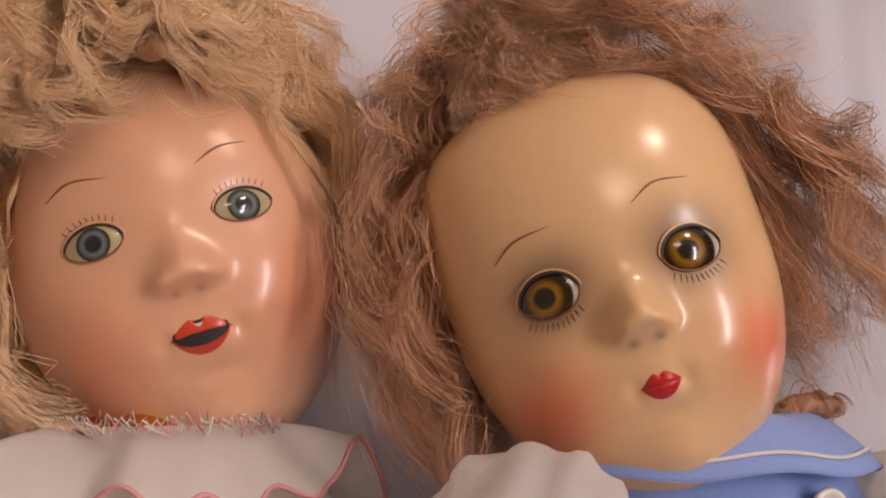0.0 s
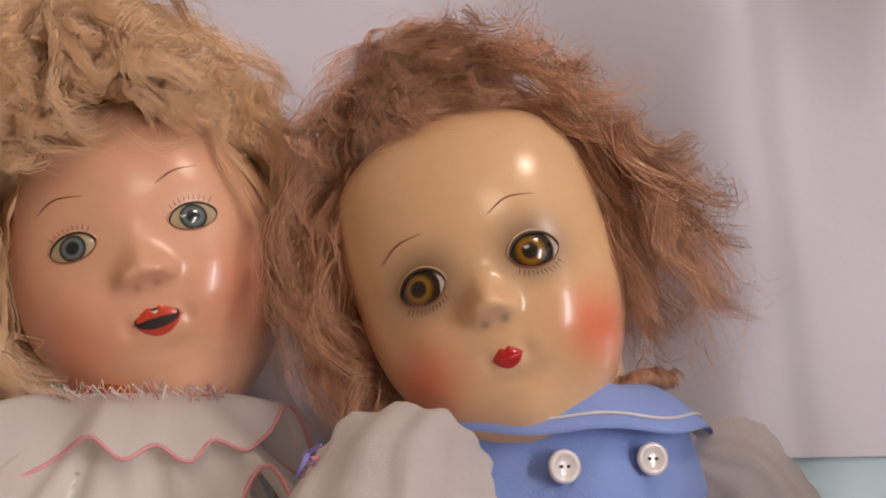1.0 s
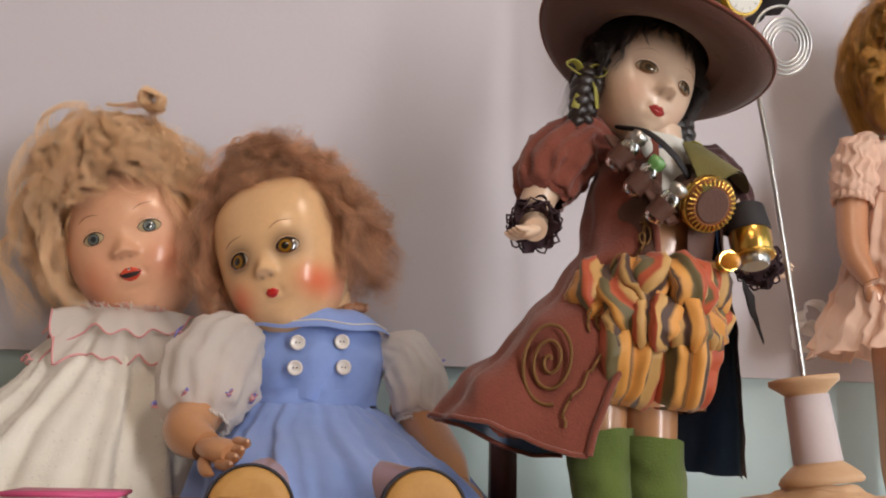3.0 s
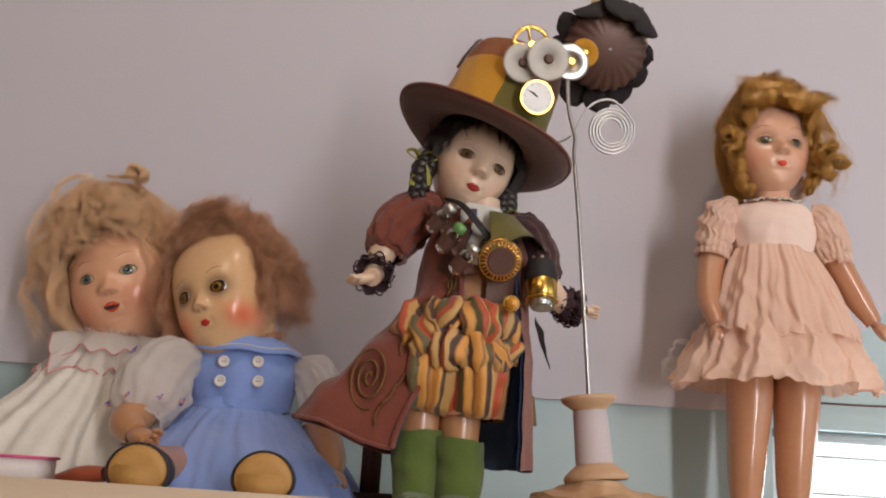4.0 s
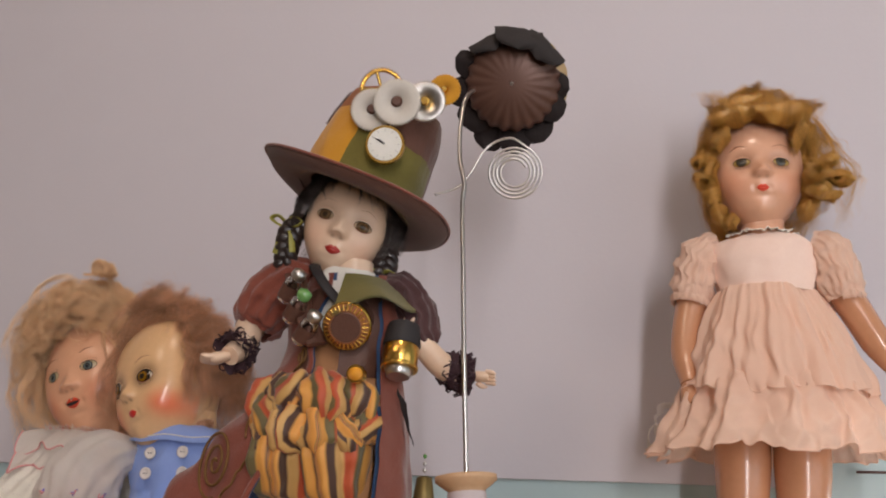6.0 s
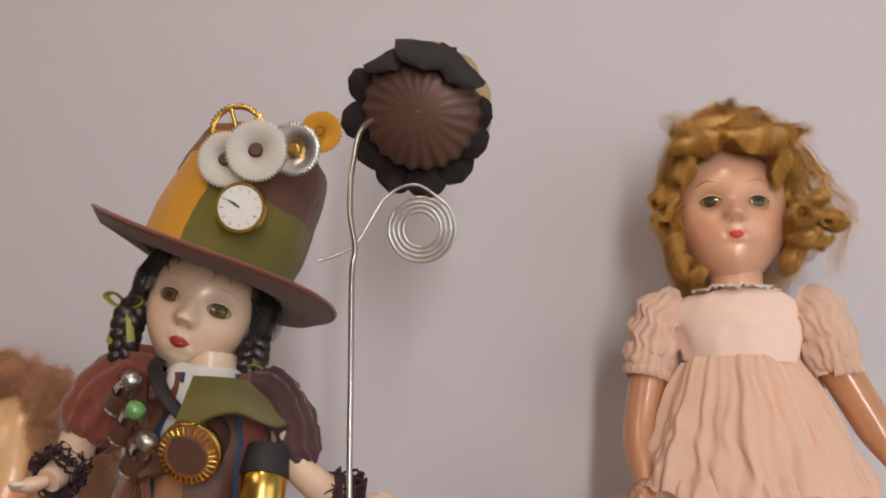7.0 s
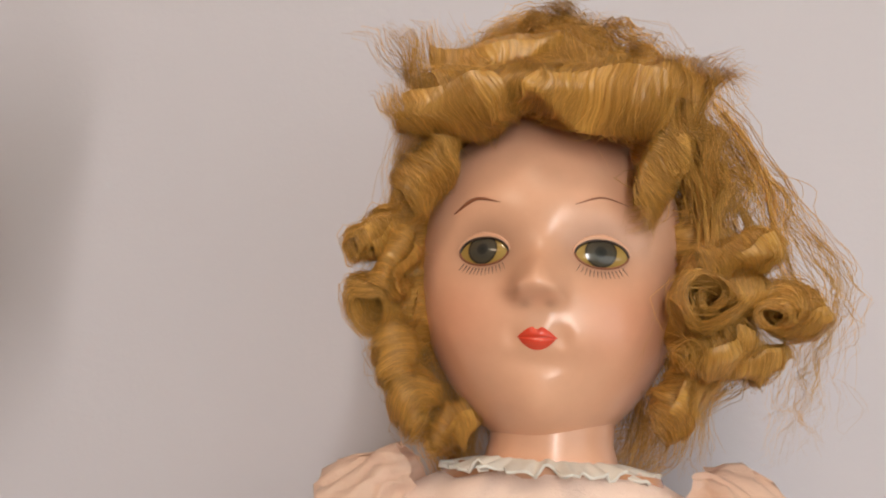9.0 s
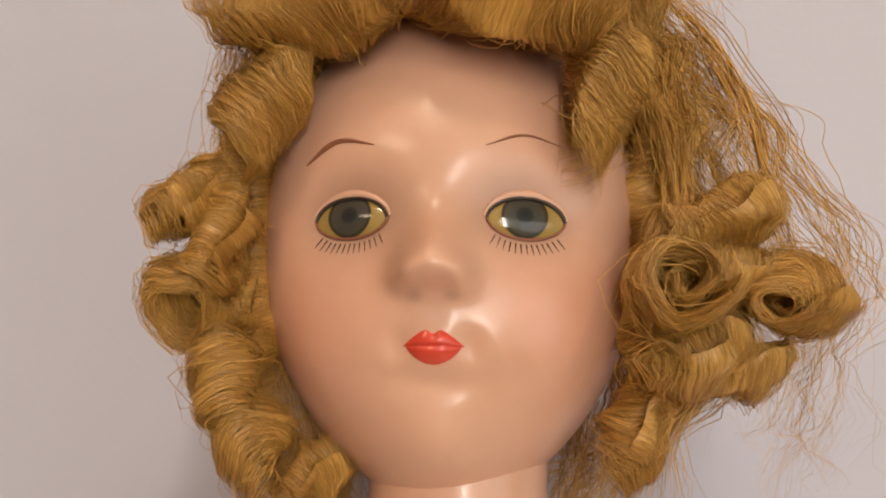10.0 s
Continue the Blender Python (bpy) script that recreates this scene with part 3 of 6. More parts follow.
M_STRIPE = banded(material("striped_silk", (1, 1, 1), 0.55, bump=0.3, bump_scale=900, sheen=0.2), "pa",
                  [(0.0, (0.72, 0.29, 0.05)), (0.16, (0.74, 0.34, 0.08)), (0.2, (0.07, 0.03, 0.02)), (0.3, (0.07, 0.03, 0.02)), (0.34, (0.58, 0.33, 0.11)), (0.46, (0.56, 0.31, 0.10)),
                   (0.5, (0.46, 0.07, 0.025)), (0.6, (0.50, 0.09, 0.03)), (0.64, (0.14, 0.11, 0.04)), (0.76, (0.12, 0.09, 0.035)), (0.8, (0.66, 0.30, 0.06)), (0.92, (0.68, 0.30, 0.06)), (0.96, (0.1, 0.05, 0.03))])
M_LILACWALL = material("lilac_white_wall_paint", (0.585, 0.555, 0.60), 0.75, alt=(0.56, 0.53, 0.575), scale=3, bump=0.15, bump_scale=220)
M_TEAL = material("pale_aqua_wall_paint", (0.42, 0.55, 0.57), 0.45, alt=(0.39, 0.52, 0.54), scale=4, bump=0.12, bump_scale=220)
M_ROOM = material("warm_white_room_paint", (0.50, 0.43, 0.37), 0.8, scale=3)
M_FLOOR = material("oak_floor", (0.30, 0.19, 0.11), 0.5, scale=8)
M_SHELF = material("cream_painted_shelf", (0.72, 0.57, 0.42), 0.5, alt=(0.66, 0.51, 0.37), scale=12, bump=0.15, bump_scale=150)
M_BLIND = material("white_blind", (0.80, 0.84, 0.85), 0.5)
M_BOOKPINK = material("pink_paper", (0.72, 0.10, 0.26), 0.4)
M_PAPER = material("paper_white", (0.76, 0.70, 0.66), 0.7)
M_RED = material("brick_red_leather", (0.40, 0.09, 0.04), 0.45)
M_WOODDARK = material("dark_mahogany", (0.09, 0.03, 0.02), 0.4, alt=(0.06, 0.02, 0.014), scale=30)


def glow(name, colour, strength):
    m = bpy.data.materials.new(name)
    m.use_nodes = True
    p = m.node_tree.nodes["Principled BSDF"]
    p.inputs["Base Color"].default_value = p.inputs["Emission Color"].default_value = (*colour, 1)
    p.inputs["Emission Strength"].default_value = strength
    return m


def box(build, lo, hi, mat, bevel=0.0):
    bm = bmesh.new()
    bmesh.ops.create_cube(bm, size=1)
    lo, hi = np.array(lo, float), np.array(hi, float)
    for v in bm.verts:
        v.co = Vector((lo + hi) / 2) + Vector(np.array(v.co) * (hi - lo))
    if bevel:
        bmesh.ops.bevel(bm, geom=bm.edges[:], offset=bevel, segments=2, affect="EDGES")
    bm.verts.index_update()
    build.add([v.co[:] for v in bm.verts], [[v.index for v in f.verts] for f in bm.faces], mat)
    bm.free()
    return build


def structure(name, build, label):
    ob = tagged(new(name, build.mesh(name)), label, "", "", "structure")
    ob.data.polygons.foreach_set("use_smooth", np.zeros(len(ob.data.polygons), bool))
    return ob


# ---- the room ----
# Aqua wall with the window opening, and the white plaster face over its upper part.
WX0, WX1, WZ0, WZ1 = 0.757, 1.30, -0.42, 0.028
b = Build()
box(b, (-1.8, WALL, -1.2), (WX0, WALL + 0.1, 1.6), M_TEAL)
box(b, (WX1, WALL, -1.2), (1.8, WALL + 0.1, 1.6), M_TEAL)
box(b, (WX0, WALL, -1.2), (WX1, WALL + 0.1, WZ0), M_TEAL)
box(b, (WX0, WALL, WZ1), (WX1, WALL + 0.1, 1.6), M_TEAL)
structure("wall_north", b, "pale aqua painted wall behind the shelf")
b = Build()
outline = [(-1.8, LINE), (0.752, LINE), (1.16, 0.42), (1.8, 1.0), (1.8, 1.6), (-1.8, 1.6)]
n = len(outline)
for y in (WALL - 0.008, WALL - 0.0005):
    b.add([(x, y, z) for x, z in outline], [tuple(range(n))], M_LILACWALL)
b.add([(x, y, z) for y in (WALL - 0.008, WALL - 0.0005) for x, z in outline], [(i, (i + 1) % n, n + (i + 1) % n, n + i) for i in range(n)], M_LILACWALL)
structure("plaster_face", b, "lilac-white plaster face ending in a straight lower edge")
# Unseen room shell, added to close the space and bounce the lamps' light.
b = Build()
box(b, (-1.9, -2.3, -1.2), (-1.8, WALL + 0.1, 1.6), M_ROOM)
structure("wall_west", b, "unseen warm white room wall, added for bounced light")
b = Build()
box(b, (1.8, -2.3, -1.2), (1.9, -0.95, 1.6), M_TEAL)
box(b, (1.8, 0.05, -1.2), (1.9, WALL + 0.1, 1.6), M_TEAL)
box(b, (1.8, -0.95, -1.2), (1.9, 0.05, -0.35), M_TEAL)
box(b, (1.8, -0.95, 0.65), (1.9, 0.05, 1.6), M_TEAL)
structure("wall_east", b, "unseen aqua room wall with an opening added for the fill lamp")
# Added window frame, set round the opening of the side fill lamp.
win2 = tagged(new("added_side_window", None), "added window frame round the unseen side fill lamp", "window", "", "structure")
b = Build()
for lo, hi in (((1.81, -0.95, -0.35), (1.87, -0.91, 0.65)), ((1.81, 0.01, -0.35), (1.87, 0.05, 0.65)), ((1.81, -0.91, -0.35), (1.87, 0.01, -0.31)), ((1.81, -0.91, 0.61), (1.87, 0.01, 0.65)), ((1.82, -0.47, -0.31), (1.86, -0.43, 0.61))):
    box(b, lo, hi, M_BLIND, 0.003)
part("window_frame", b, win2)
b = Build()
box(b, (-1.9, -2.4, -1.2), (1.36, -2.3, 1.6), M_ROOM)
box(b, (1.64, -2.4, -1.2), (1.9, -2.3, 1.6), M_ROOM)
box(b, (1.36, -2.4, -1.2), (1.64, -2.3, -0.6), M_ROOM)
box(b, (1.36, -2.4, 1.4), (1.64, -2.3, 1.6), M_ROOM)
structure("wall_south", b, "unseen warm white room wall, added for bounced light")
win3 = tagged(new("window_3", None), "narrow white framed window in the rear wall", "window", "", "structure")
b = Build()
for lo, hi in (((1.36, -2.38, -0.6), (1.39, -2.32, 1.4)), ((1.61, -2.38, -0.6), (1.64, -2.32, 1.4)), ((1.39, -2.38, -0.6), (1.61, -2.32, -0.57)), ((1.39, -2.38, 1.37), (1.61, -2.32, 1.4))):
    box(b, lo, hi, M_BLIND, 0.003)
part("window_frame", b, win3)
b = Build()
box(b, (-1.9, -2.4, 1.6), (1.9, WALL + 0.1, 1.7), M_ROOM)
structure("ceiling", b, "unseen white ceiling, added for bounced light")
b = Build()
box(b, (-1.9, -2.4, -1.3), (1.9, WALL + 0.1, -1.2), M_FLOOR)
structure("floor", b, "unseen brown oak floor, added to close the room")
# The window: bright sky behind, frame and blind slats.
b = Build()
box(b, (0.4, WALL + 0.5, -0.9), (1.9, WALL + 0.52, 0.5), glow("bright_sky", (0.80, 0.92, 1.0), 4.0))
structure("backdrop", b, "bright overcast sky outside the window")
win = tagged(new("window_1", None), "white window with blind slats letting in daylight", "window", "", "structure")
b = Build()
for lo, hi in (((WX0, WALL + 0.03, WZ0), (WX0 + 0.018, WALL + 0.07, WZ1)), ((WX1 - 0.02, WALL + 0.03, WZ0), (WX1, WALL + 0.07, WZ1)), ((WX0, WALL + 0.03, WZ1 - 0.012), (WX1, WALL + 0.07, WZ1)), ((WX0, WALL + 0.03, WZ0), (WX1, WALL + 0.07, WZ0 + 0.02)), ((0.965, WALL + 0.03, WZ0), (0.99, WALL + 0.07, WZ1))):
    box(b, lo, hi, M_BLIND, 0.002)
part("window_frame", b, win)
for k in range(9):
    b = Build()
    z = WZ1 - 0.03 - 0.042 * k
    box(b, (WX0 + 0.02, WALL + 0.012, z - 0.0012), (WX1 - 0.02, WALL + 0.028, z + 0.0012), M_BLIND)
    part("slat", b, win)
b = Build()
tube(b, smooth_path([(0.80, WALL - 0.02, 0.056), (0.9, WALL - 0.022, 0.058), (1.1, WALL - 0.02, 0.072), (1.3, WALL - 0.02, 0.075)], 20), [0.0013], M_WOODDARK, 8)
thing("curtain_wire", b, "thin dark curtain wire above the window", "wire")
for x, y, r in ((-0.2, -1.35, 0.31), (0.60, -0.55, 0.14)):
    b = Build()
    tube(b, [(x, y, 1.6), (x, y, 1.56), (x, y, 1.545)], [r, r, r - 0.01], M_NICKEL, 32)
    thing("ceiling_light", b, "round white ceiling light on the plain ceiling", "ceiling light")

# ---- the shelf ----
b = Build()
box(b, (-0.9, 0.10, SHELF - 0.03), (1.4, WALL - 0.004, SHELF), M_SHELF, 0.003)
shelf = structure("shelf", b, "cream painted wooden shelf along the wall")
b = Build()
box(b, (-0.9, 0.082, SHELF - 0.034), (1.4, 0.0995, SHELF + 0.010), M_SHELF, 0.004)
part("front_edge", b, shelf)


# ---- doll in the white dress ----
def ruffle(build, centre, r0, r1, drop, folds, depth, mat, seed, tilt=0.0, edge=None, squash=0.8):
    """A gathered frill round a neck, with an optional thread along its edge."""
    ang = np.linspace(0, 2 * np.pi, 160, endpoint=False)
    rng = np.random.RandomState(seed)
    wave = sum(w * np.sin(int(folds * k) * ang + rng.uniform(0, 6.28)) for k, w in ((0.4, 0.5), (0.7, 0.6), (1.0, 0.7), (1.4, 0.5), (2.1, 0.3)))
    rows = []
    for k in np.linspace(0, 1, 10):
        r = r0 + (r1 - r0) * k
        z = -drop * k ** 1.3 + depth * wave * k
        rows.append(np.stack([centre[0] + r * np.cos(ang) * (1 + 0.07 * np.roll(wave, 5) * k), centre[1] + squash * r * np.sin(ang) * (1 + 0.09 * np.roll(wave, 5) * k), centre[2] + z + tilt * r * np.cos(ang)], -1))
    P = np.array(rows)
    grid(build, P, mat, close_v=True)
    return P


def fingers(build, wrist, direction, mat, size=1.0, spread=(1, 0, 0)):
    """A small moulded hand: palm and five fingers."""
    w, d, s = np.array(wrist, float), np.array(direction, float), np.array(spread, float)
    d /= np.linalg.norm(d)
    s -= d * (s @ d)
    s /= np.linalg.norm(s)
    nrm = np.cross(d, s)
    tube(build, [w, w + d * 0.008 * size, w + d * 0.018 * size, w + d * 0.024 * size], np.array([0.008, 0.011, 0.0115, 0.008]) * size, mat, 14, flat=0.65)
    for k in range(4):
        o = s * (k - 1.5) * 0.0052 * size
        p0 = w + d * 0.02 * size + o
        tube(build, smooth_path([p0, p0 + d * 0.008 * size + nrm * 0.001, p0 + d * 0.014 * size + nrm * 0.005 * size], 7), np.array([0.0034, 0.0034, 0.0030, 0.0010]) * size, mat, 8)
    p0 = w + d * 0.008 * size - s * 0.009 * size
    tube(build, smooth_path([p0, p0 - s * 0.005 * size + d * 0.006 * size, p0 - s * 0.006 * size + d * 0.014 * size], 7), np.array([0.004, 0.0039, 0.0033, 0.0010]) * size, mat, 8)


d1 = Build()
h1 = Head(d1, 1, (0.013, 0.392, 0.129), azimuth=-6, tilt=17, nod=2, half=55, top=64, chin=76, eye_gap=45, eye_w=17.5, eye_h=10.5, iris=4.9, mouth_z=34.5, mouth_w=19, mouth_h=11.5, nose_z=21, nose_w=19, jaw=0.12, depth=50, socket=1.6)
h1.skull(blush=((-32, -34, 12, 0.55), (33, -30, 13, 0.55)), shade=0.12)
h1.eyes(lid=0.7, lashes=9, lash_low=False, rim=0.0005)
h1.brows([(((-33, 17), (-25, 20.5), (-14, 18.5)), 0.0006), (((12, 16), (20, 20), (29, 20.5)), 0.0006)])
h1.mouth(opened=True)
fringe1 = lambda q: 45 + 24 * math.exp(-((q + 42) / 24) ** 2) + 10 * math.exp(-((q - 46) / 16) ** 2) + 62 * min(1, max(0, (abs(q) - 48) / 40))
scalp(d1, h1, M_HAIR[1], lambda q: 36 + 64 * min(1, max(0, (abs(q) - 36) / 36)), 3.0)
soft1 = dict(radius=0.00017, loose=0.45, wave=(0.045, 0.006), wind=(1.3, 2.4), K=22, fan=0.55)
hair_shell(d1, h1, M_HAIR[1], 74, 44, (64, 60, 84, 0.0), fringe1, 11, curl=(7, 12), spread=2.2, centre=(-4, 46, 14), hang=26, **soft1)
hair_shell(d1, h1, M_HAIR[1], 44, 44, (70, 58, 104, 0.0), lambda q: 66 + 24 * min(1, abs(q) / 80), 14, curl=(9, 14), spread=2.4, centre=(-6, 44, 12), hang=14, **soft1)
hair_shell(d1, h1, M_HAIR[1], 36, 40, (61, 54, 68, 0.0), lambda q: 118 if abs(q) > 52 else 30, 15, curl=(6, 11), spread=2.4, centre=(0, 44, 8), hang=44, **soft1)
hair_shell(d1, h1, M_HAIR[1], 34, 42, (88, 60, 80, 0.0), lambda q: 102 if -150 < q < -52 else 50, 12, curl=(8, 14), spread=2.6, centre=(-8, 48, 8), hang=48, **soft1)
hair_shell(d1, h1, M_HAIR[1], 56, 34, (60, 55, 68, 0.0), lambda q: fringe1(q) + 4, 17, curl=(4, 8), spread=2.2, centre=(-2, 48, 6), hang=16, **soft1)
hair_shell(d1, h1, M_HAIR[1], 60, 3, (74, 62, 96, 0.05), fringe1, 16, K=30, curl=(4, 12), spread=2.0, radius=0.00012, centre=(-4, 46, 14), hang=30, loose=1.2)
for k, (c, ax, r, ln) in enumerate([((46, 22, 108), (0.1, 1, 0.1), 12, 18)]):
    curl_roll(d1, h1, M_HAIR[1], c, ax, r, ln, 420, 30 + k, 0.00017, 1.5, 0.6)
curl_roll(d1, h1, M_HAIR[1], (19, -3, 34), (0, 1, 0), 11, 2, 5, 50, 0.00018, 0.6, 0.2)
tube(d1, [(0.016, 0.435, 0.085), (0.015, 0.435, 0.05)], [0.024, 0.026], M_SKIN[1], 20)
loft(d1, [(0.01, 0.44, 0.06, 0.03, 0.028), (0.01, 0.44, 0.03, 0.042, 0.034), (0.005, 0.43, -0.04, 0.05, 0.045), (0.005, 0.43, -0.083, 0.05, 0.045)], M_LIMB, 24)
thing("blond_doll", d1, "seated vintage composition doll with curly blond hair and open mouth", "doll")

dress1 = thing("white_dress", None, "sheer white dotted doll dress with a pink-edged ruffled collar", "dress")
b = Build()
loft(b, [(0.012, 0.436, 0.058, 0.036, 0.034), (0.01, 0.43, 0.03, 0.056, 0.05), (0.005, 0.42, 0.0, 0.075, 0.066), (-0.005, 0.40, -0.04, 0.098, 0.09), (-0.01, 0.385, -0.083, 0.115, 0.105)], M_WHITE, 160, 17, (0.02, 0.05, 0.08, 0.09, 0.1), 3)
rng = np.random.RandomState(8)
part("skirt", b, dress1)
SK = b.v[-1].reshape(-1, 160, 3)
dots = Build()
ring8 = np.linspace(0, 2 * np.pi, 8, endpoint=False)
for k in range(420):
    i, j = rng.randint(2, len(SK) - 2), rng.randint(81, 159)
    du, dv = SK[i, j + 1] - SK[i, j - 1], SK[i + 1, j] - SK[i - 1, j]
    du, nrm = du / np.linalg.norm(du), np.cross(dv, du)
    nrm = nrm / np.linalg.norm(nrm) * (-1 if nrm[1] > 0 else 1)
    dv = np.cross(nrm, du)
    c = SK[i, j] + nrm * 0.0006
    dots.add(c + 0.0011 * (np.outer(np.cos(ring8), du) + np.outer(np.sin(ring8), dv)), [tuple(range(8))], M_TRIM)
ob = part("woven_dot", dots, dress1)
tagged(ob, kind="stuff")
b = Build()
P = ruffle(b, (0.016, 0.43, 0.064), 0.026, 0.072, 0.036, 13, 0.0065, M_ORG, 4)
P2 = ruffle(b, (0.016, 0.428, 0.070), 0.030, 0.060, 0.020, 9, 0.0068, M_ORG, 14)
part("collar", b, dress1, "white ruffled collar with pink stitched edge")
b = Build()
edge = np.vstack([P[-1], P[-1][:1]])
tube(b, edge + [0, 0, 0.0003], [0.0009], M_PINK, 6, caps=False)
tube(b, np.vstack([P2[-1], P2[-1][:1]]) + [0, 0, 0.0004], [0.0008], M_PINK, 6, caps=False)
part("pink_edging", b, dress1, "pink stitched edging thread")
b = Build()
for k in range(-22, 23):
    q = -math.pi / 2 + k * 0.07
    c = np.array([0.014 + 0.036 * math.cos(q), 0.426 + 0.030 * math.sin(q), 0.0705])
    tube(b, wobble(c + np.array([(0, 0, -0.002), (0.002, -0.002, 0.002), (0.003, 0, -0.003), (-0.002, -0.002, 0.001)]), 0.003, 0.0018, k + 60), [0.0003], M_PINK if k % 3 == 0 else M_TRIM, 5)
part("neck_lace", b, dress1, "pink and white lace at the neck")
b = Build()
P = ruffle(b, (0.016, 0.431, 0.0755), 0.02, 0.03, 0.006, 7, 0.001, M_BRASS, 9)
part("neck_cord", b, dress1, "dull gold cord at the neck")

# ---- doll in the blue dress ----
d2 = Build()
h2 = Head(d2, 2, (0.1265, 0.328, 0.1065), azimuth=-23, tilt=17, nod=0, half=49.5, top=70, chin=66, eye_gap=40, eye_w=16.8, eye_h=12.2, iris=7.4, mouth_z=31, mouth_w=11.5, mouth_h=7.4, nose_z=18.5, nose_w=14.5, jaw=0.10, depth=48, gaze=(-1.3, 0.2), brow=0.50, socket=1.0)
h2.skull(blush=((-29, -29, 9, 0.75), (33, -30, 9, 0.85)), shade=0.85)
h2.eyes(lid=0.4, lashes=11, rim=0.0006)
h2.brows([(((-31, 14), (-24, 18), (-14, 18.5)), 0.0005), (((9, 17), (17, 21), (27, 20)), 0.0005)])
h2.mouth()
scalp(d2, h2, M_HAIR[2], lambda q: 20 + 85 * min(1, max(0, (abs(q) - 52) / 34)))
fringe2 = lambda q: 17 + 99 * min(1, max(0, (abs(q) - (67 if q > 0 else 56)) / 26))
soft2 = dict(radius=0.00015, K=22, spread=3.8, fan=0.42, crimp=1.0)
hair_shell(d2, h2, M_HAIR[2], 110, 32, (66, 64, 78, 0.14), fringe2, 21, curl=(6, 11), centre=(2, 48, 10), hang=20, loose=0.8, wind=(2.0, 4.0), **soft2)
hair_shell(d2, h2, M_HAIR[2], 44, 30, (58, 50, 68, 0.0), lambda q: 146 if -135 < q < -66 else 14, 22, curl=(6, 12), centre=(3, 36, 2), hang=50, loose=1.0, wind=(2.4, 4.4), **soft2)
hair_shell(d2, h2, M_HAIR[2], 56, 30, (72, 58, 66, 0.10), lambda q: 108 if 68 < q < 150 else 14, 23, curl=(8, 14), centre=(2, 42, 4), hang=26, loose=0.9, wind=(2.4, 4.2), **soft2)
hair_shell(d2, h2, M_HAIR[2], 40, 26, (54, 50, 64, 0.0), lambda q: 112 if q > 66 or q < -66 else 14, 25, curl=(3, 6), centre=(0, 44, 6), hang=14, loose=0.5, **soft2)
hair_shell(d2, h2, M_HAIR[2], 44, 22, (66, 62, 84, 0.1), lambda q: 16 + 46 * min(1, max(0, abs(q) - 20) / 60), 24, curl=(5, 10), centre=(2, 44, 12), hang=0, loose=1.0, **soft2)
hair_shell(d2, h2, M_HAIR[2], 90, 20, (52, 46, 62, 0.0), lambda q: 116 if 70 < q < 130 else 14, 27, curl=(1.5, 4), centre=(0, 44, 4), hang=18, loose=0.5, **soft2)
hair_shell(d2, h2, M_HAIR[2], 110, 2, (72, 62, 84, 0.14), lambda q: 16 + 116 * min(1, max(0, abs(q) - 40) / 45), 26, K=36, curl=(5, 14), spread=2.0, radius=0.00012, centre=(2, 44, 8), hang=30, loose=1.4)
curl_roll(d2, h2, M_HAIR[2], (-8, 26, 104), (0.1, 1, 0.1), 6, 2, 30, 70, 0.0002, 0.8, 0.4)
curl_roll(d2, h2, M_HAIR[2], (44, 52, -50), (1, 0.2, -0.2), 5, 20, 120, 71, 0.0002, 1.2, 0.2)
tube(d2, [(0.172, 0.375, 0.085), (0.174, 0.376, 0.048)], [0.025, 0.027], M_SKIN[2], 20)
loft(d2, [(0.172, 0.378, 0.05, 0.04, 0.028), (0.172, 0.378, 0.0, 0.044, 0.032), (0.18, 0.372, -0.083, 0.05, 0.04)], M_LIMB, 24)
tube(d2, smooth_path([(0.108, 0.345, 0.02), (0.094, 0.312, -0.008), (0.086, 0.288, -0.026), (0.100, 0.268, -0.036)], 16), [0.015, 0.0175, 0.017, 0.0105], M_LIMB, 20)
fingers(d2, (0.100, 0.268, -0.036), (0.5, -0.55, -0.12), M_LIMB, 1.15, (0.5, 0.3, 0.7))
tube(d2, smooth_path([(0.243, 0.372, 0.0), (0.258, 0.350, -0.02), (0.27, 0.32, -0.045), (0.275, 0.30, -0.06)], 14), [0.014, 0.016, 0.015, 0.009], M_LIMB, 20)
fingers(d2, (0.275, 0.30, -0.06), (0.1, -0.8, -0.3), M_LIMB, 1.1)
for x0, x1 in ((0.15, 0.133), (0.2, 0.231)):
    tube(d2, smooth_path([(x0, 0.35, -0.06), ((x0 + x1) / 2, 0.27, -0.062), (x1, 0.19, -0.062)], 12), [0.022, 0.02, 0.016], M_LIMB, 20)
thing("auburn_doll", d2, "seated vintage composition doll with tousled auburn hair, amber eyes", "doll")

dress2 = thing("blue_dress", None, "cornflower blue cotton doll dress with white organdie sleeves", "dress")
b = Build()
loft(b, [(0.172, 0.375, 0.066, 0.026, 0.026), (0.172, 0.375, 0.054, 0.05, 0.036), (0.172, 0.374, 0.03, 0.055, 0.039), (0.172, 0.373, -0.002, 0.048, 0.036)], M_BLUE, 96, 7, (0.0, 0.01, 0.02, 0.02), 6)
part("bodice", b, dress2)
b = Build()
loft(b, [(0.172, 0.373, 0.008, 0.0495, 0.0375), (0.172, 0.373, -0.005, 0.0495, 0.0375)], M_BLUE, 96, 0, (), 7)
part("waistband", b, dress2)
b = Build()
loft(b, [(0.172, 0.373, -0.003, 0.048, 0.036), (0.175, 0.362, -0.02, 0.066, 0.056), (0.185, 0.33, -0.048, 0.092, 0.088), (0.195, 0.31, -0.083, 0.112, 0.11)], M_BLUE, 200, 21, (0.03, 0.06, 0.07, 0.06), 8)
part("skirt", b, dress2)
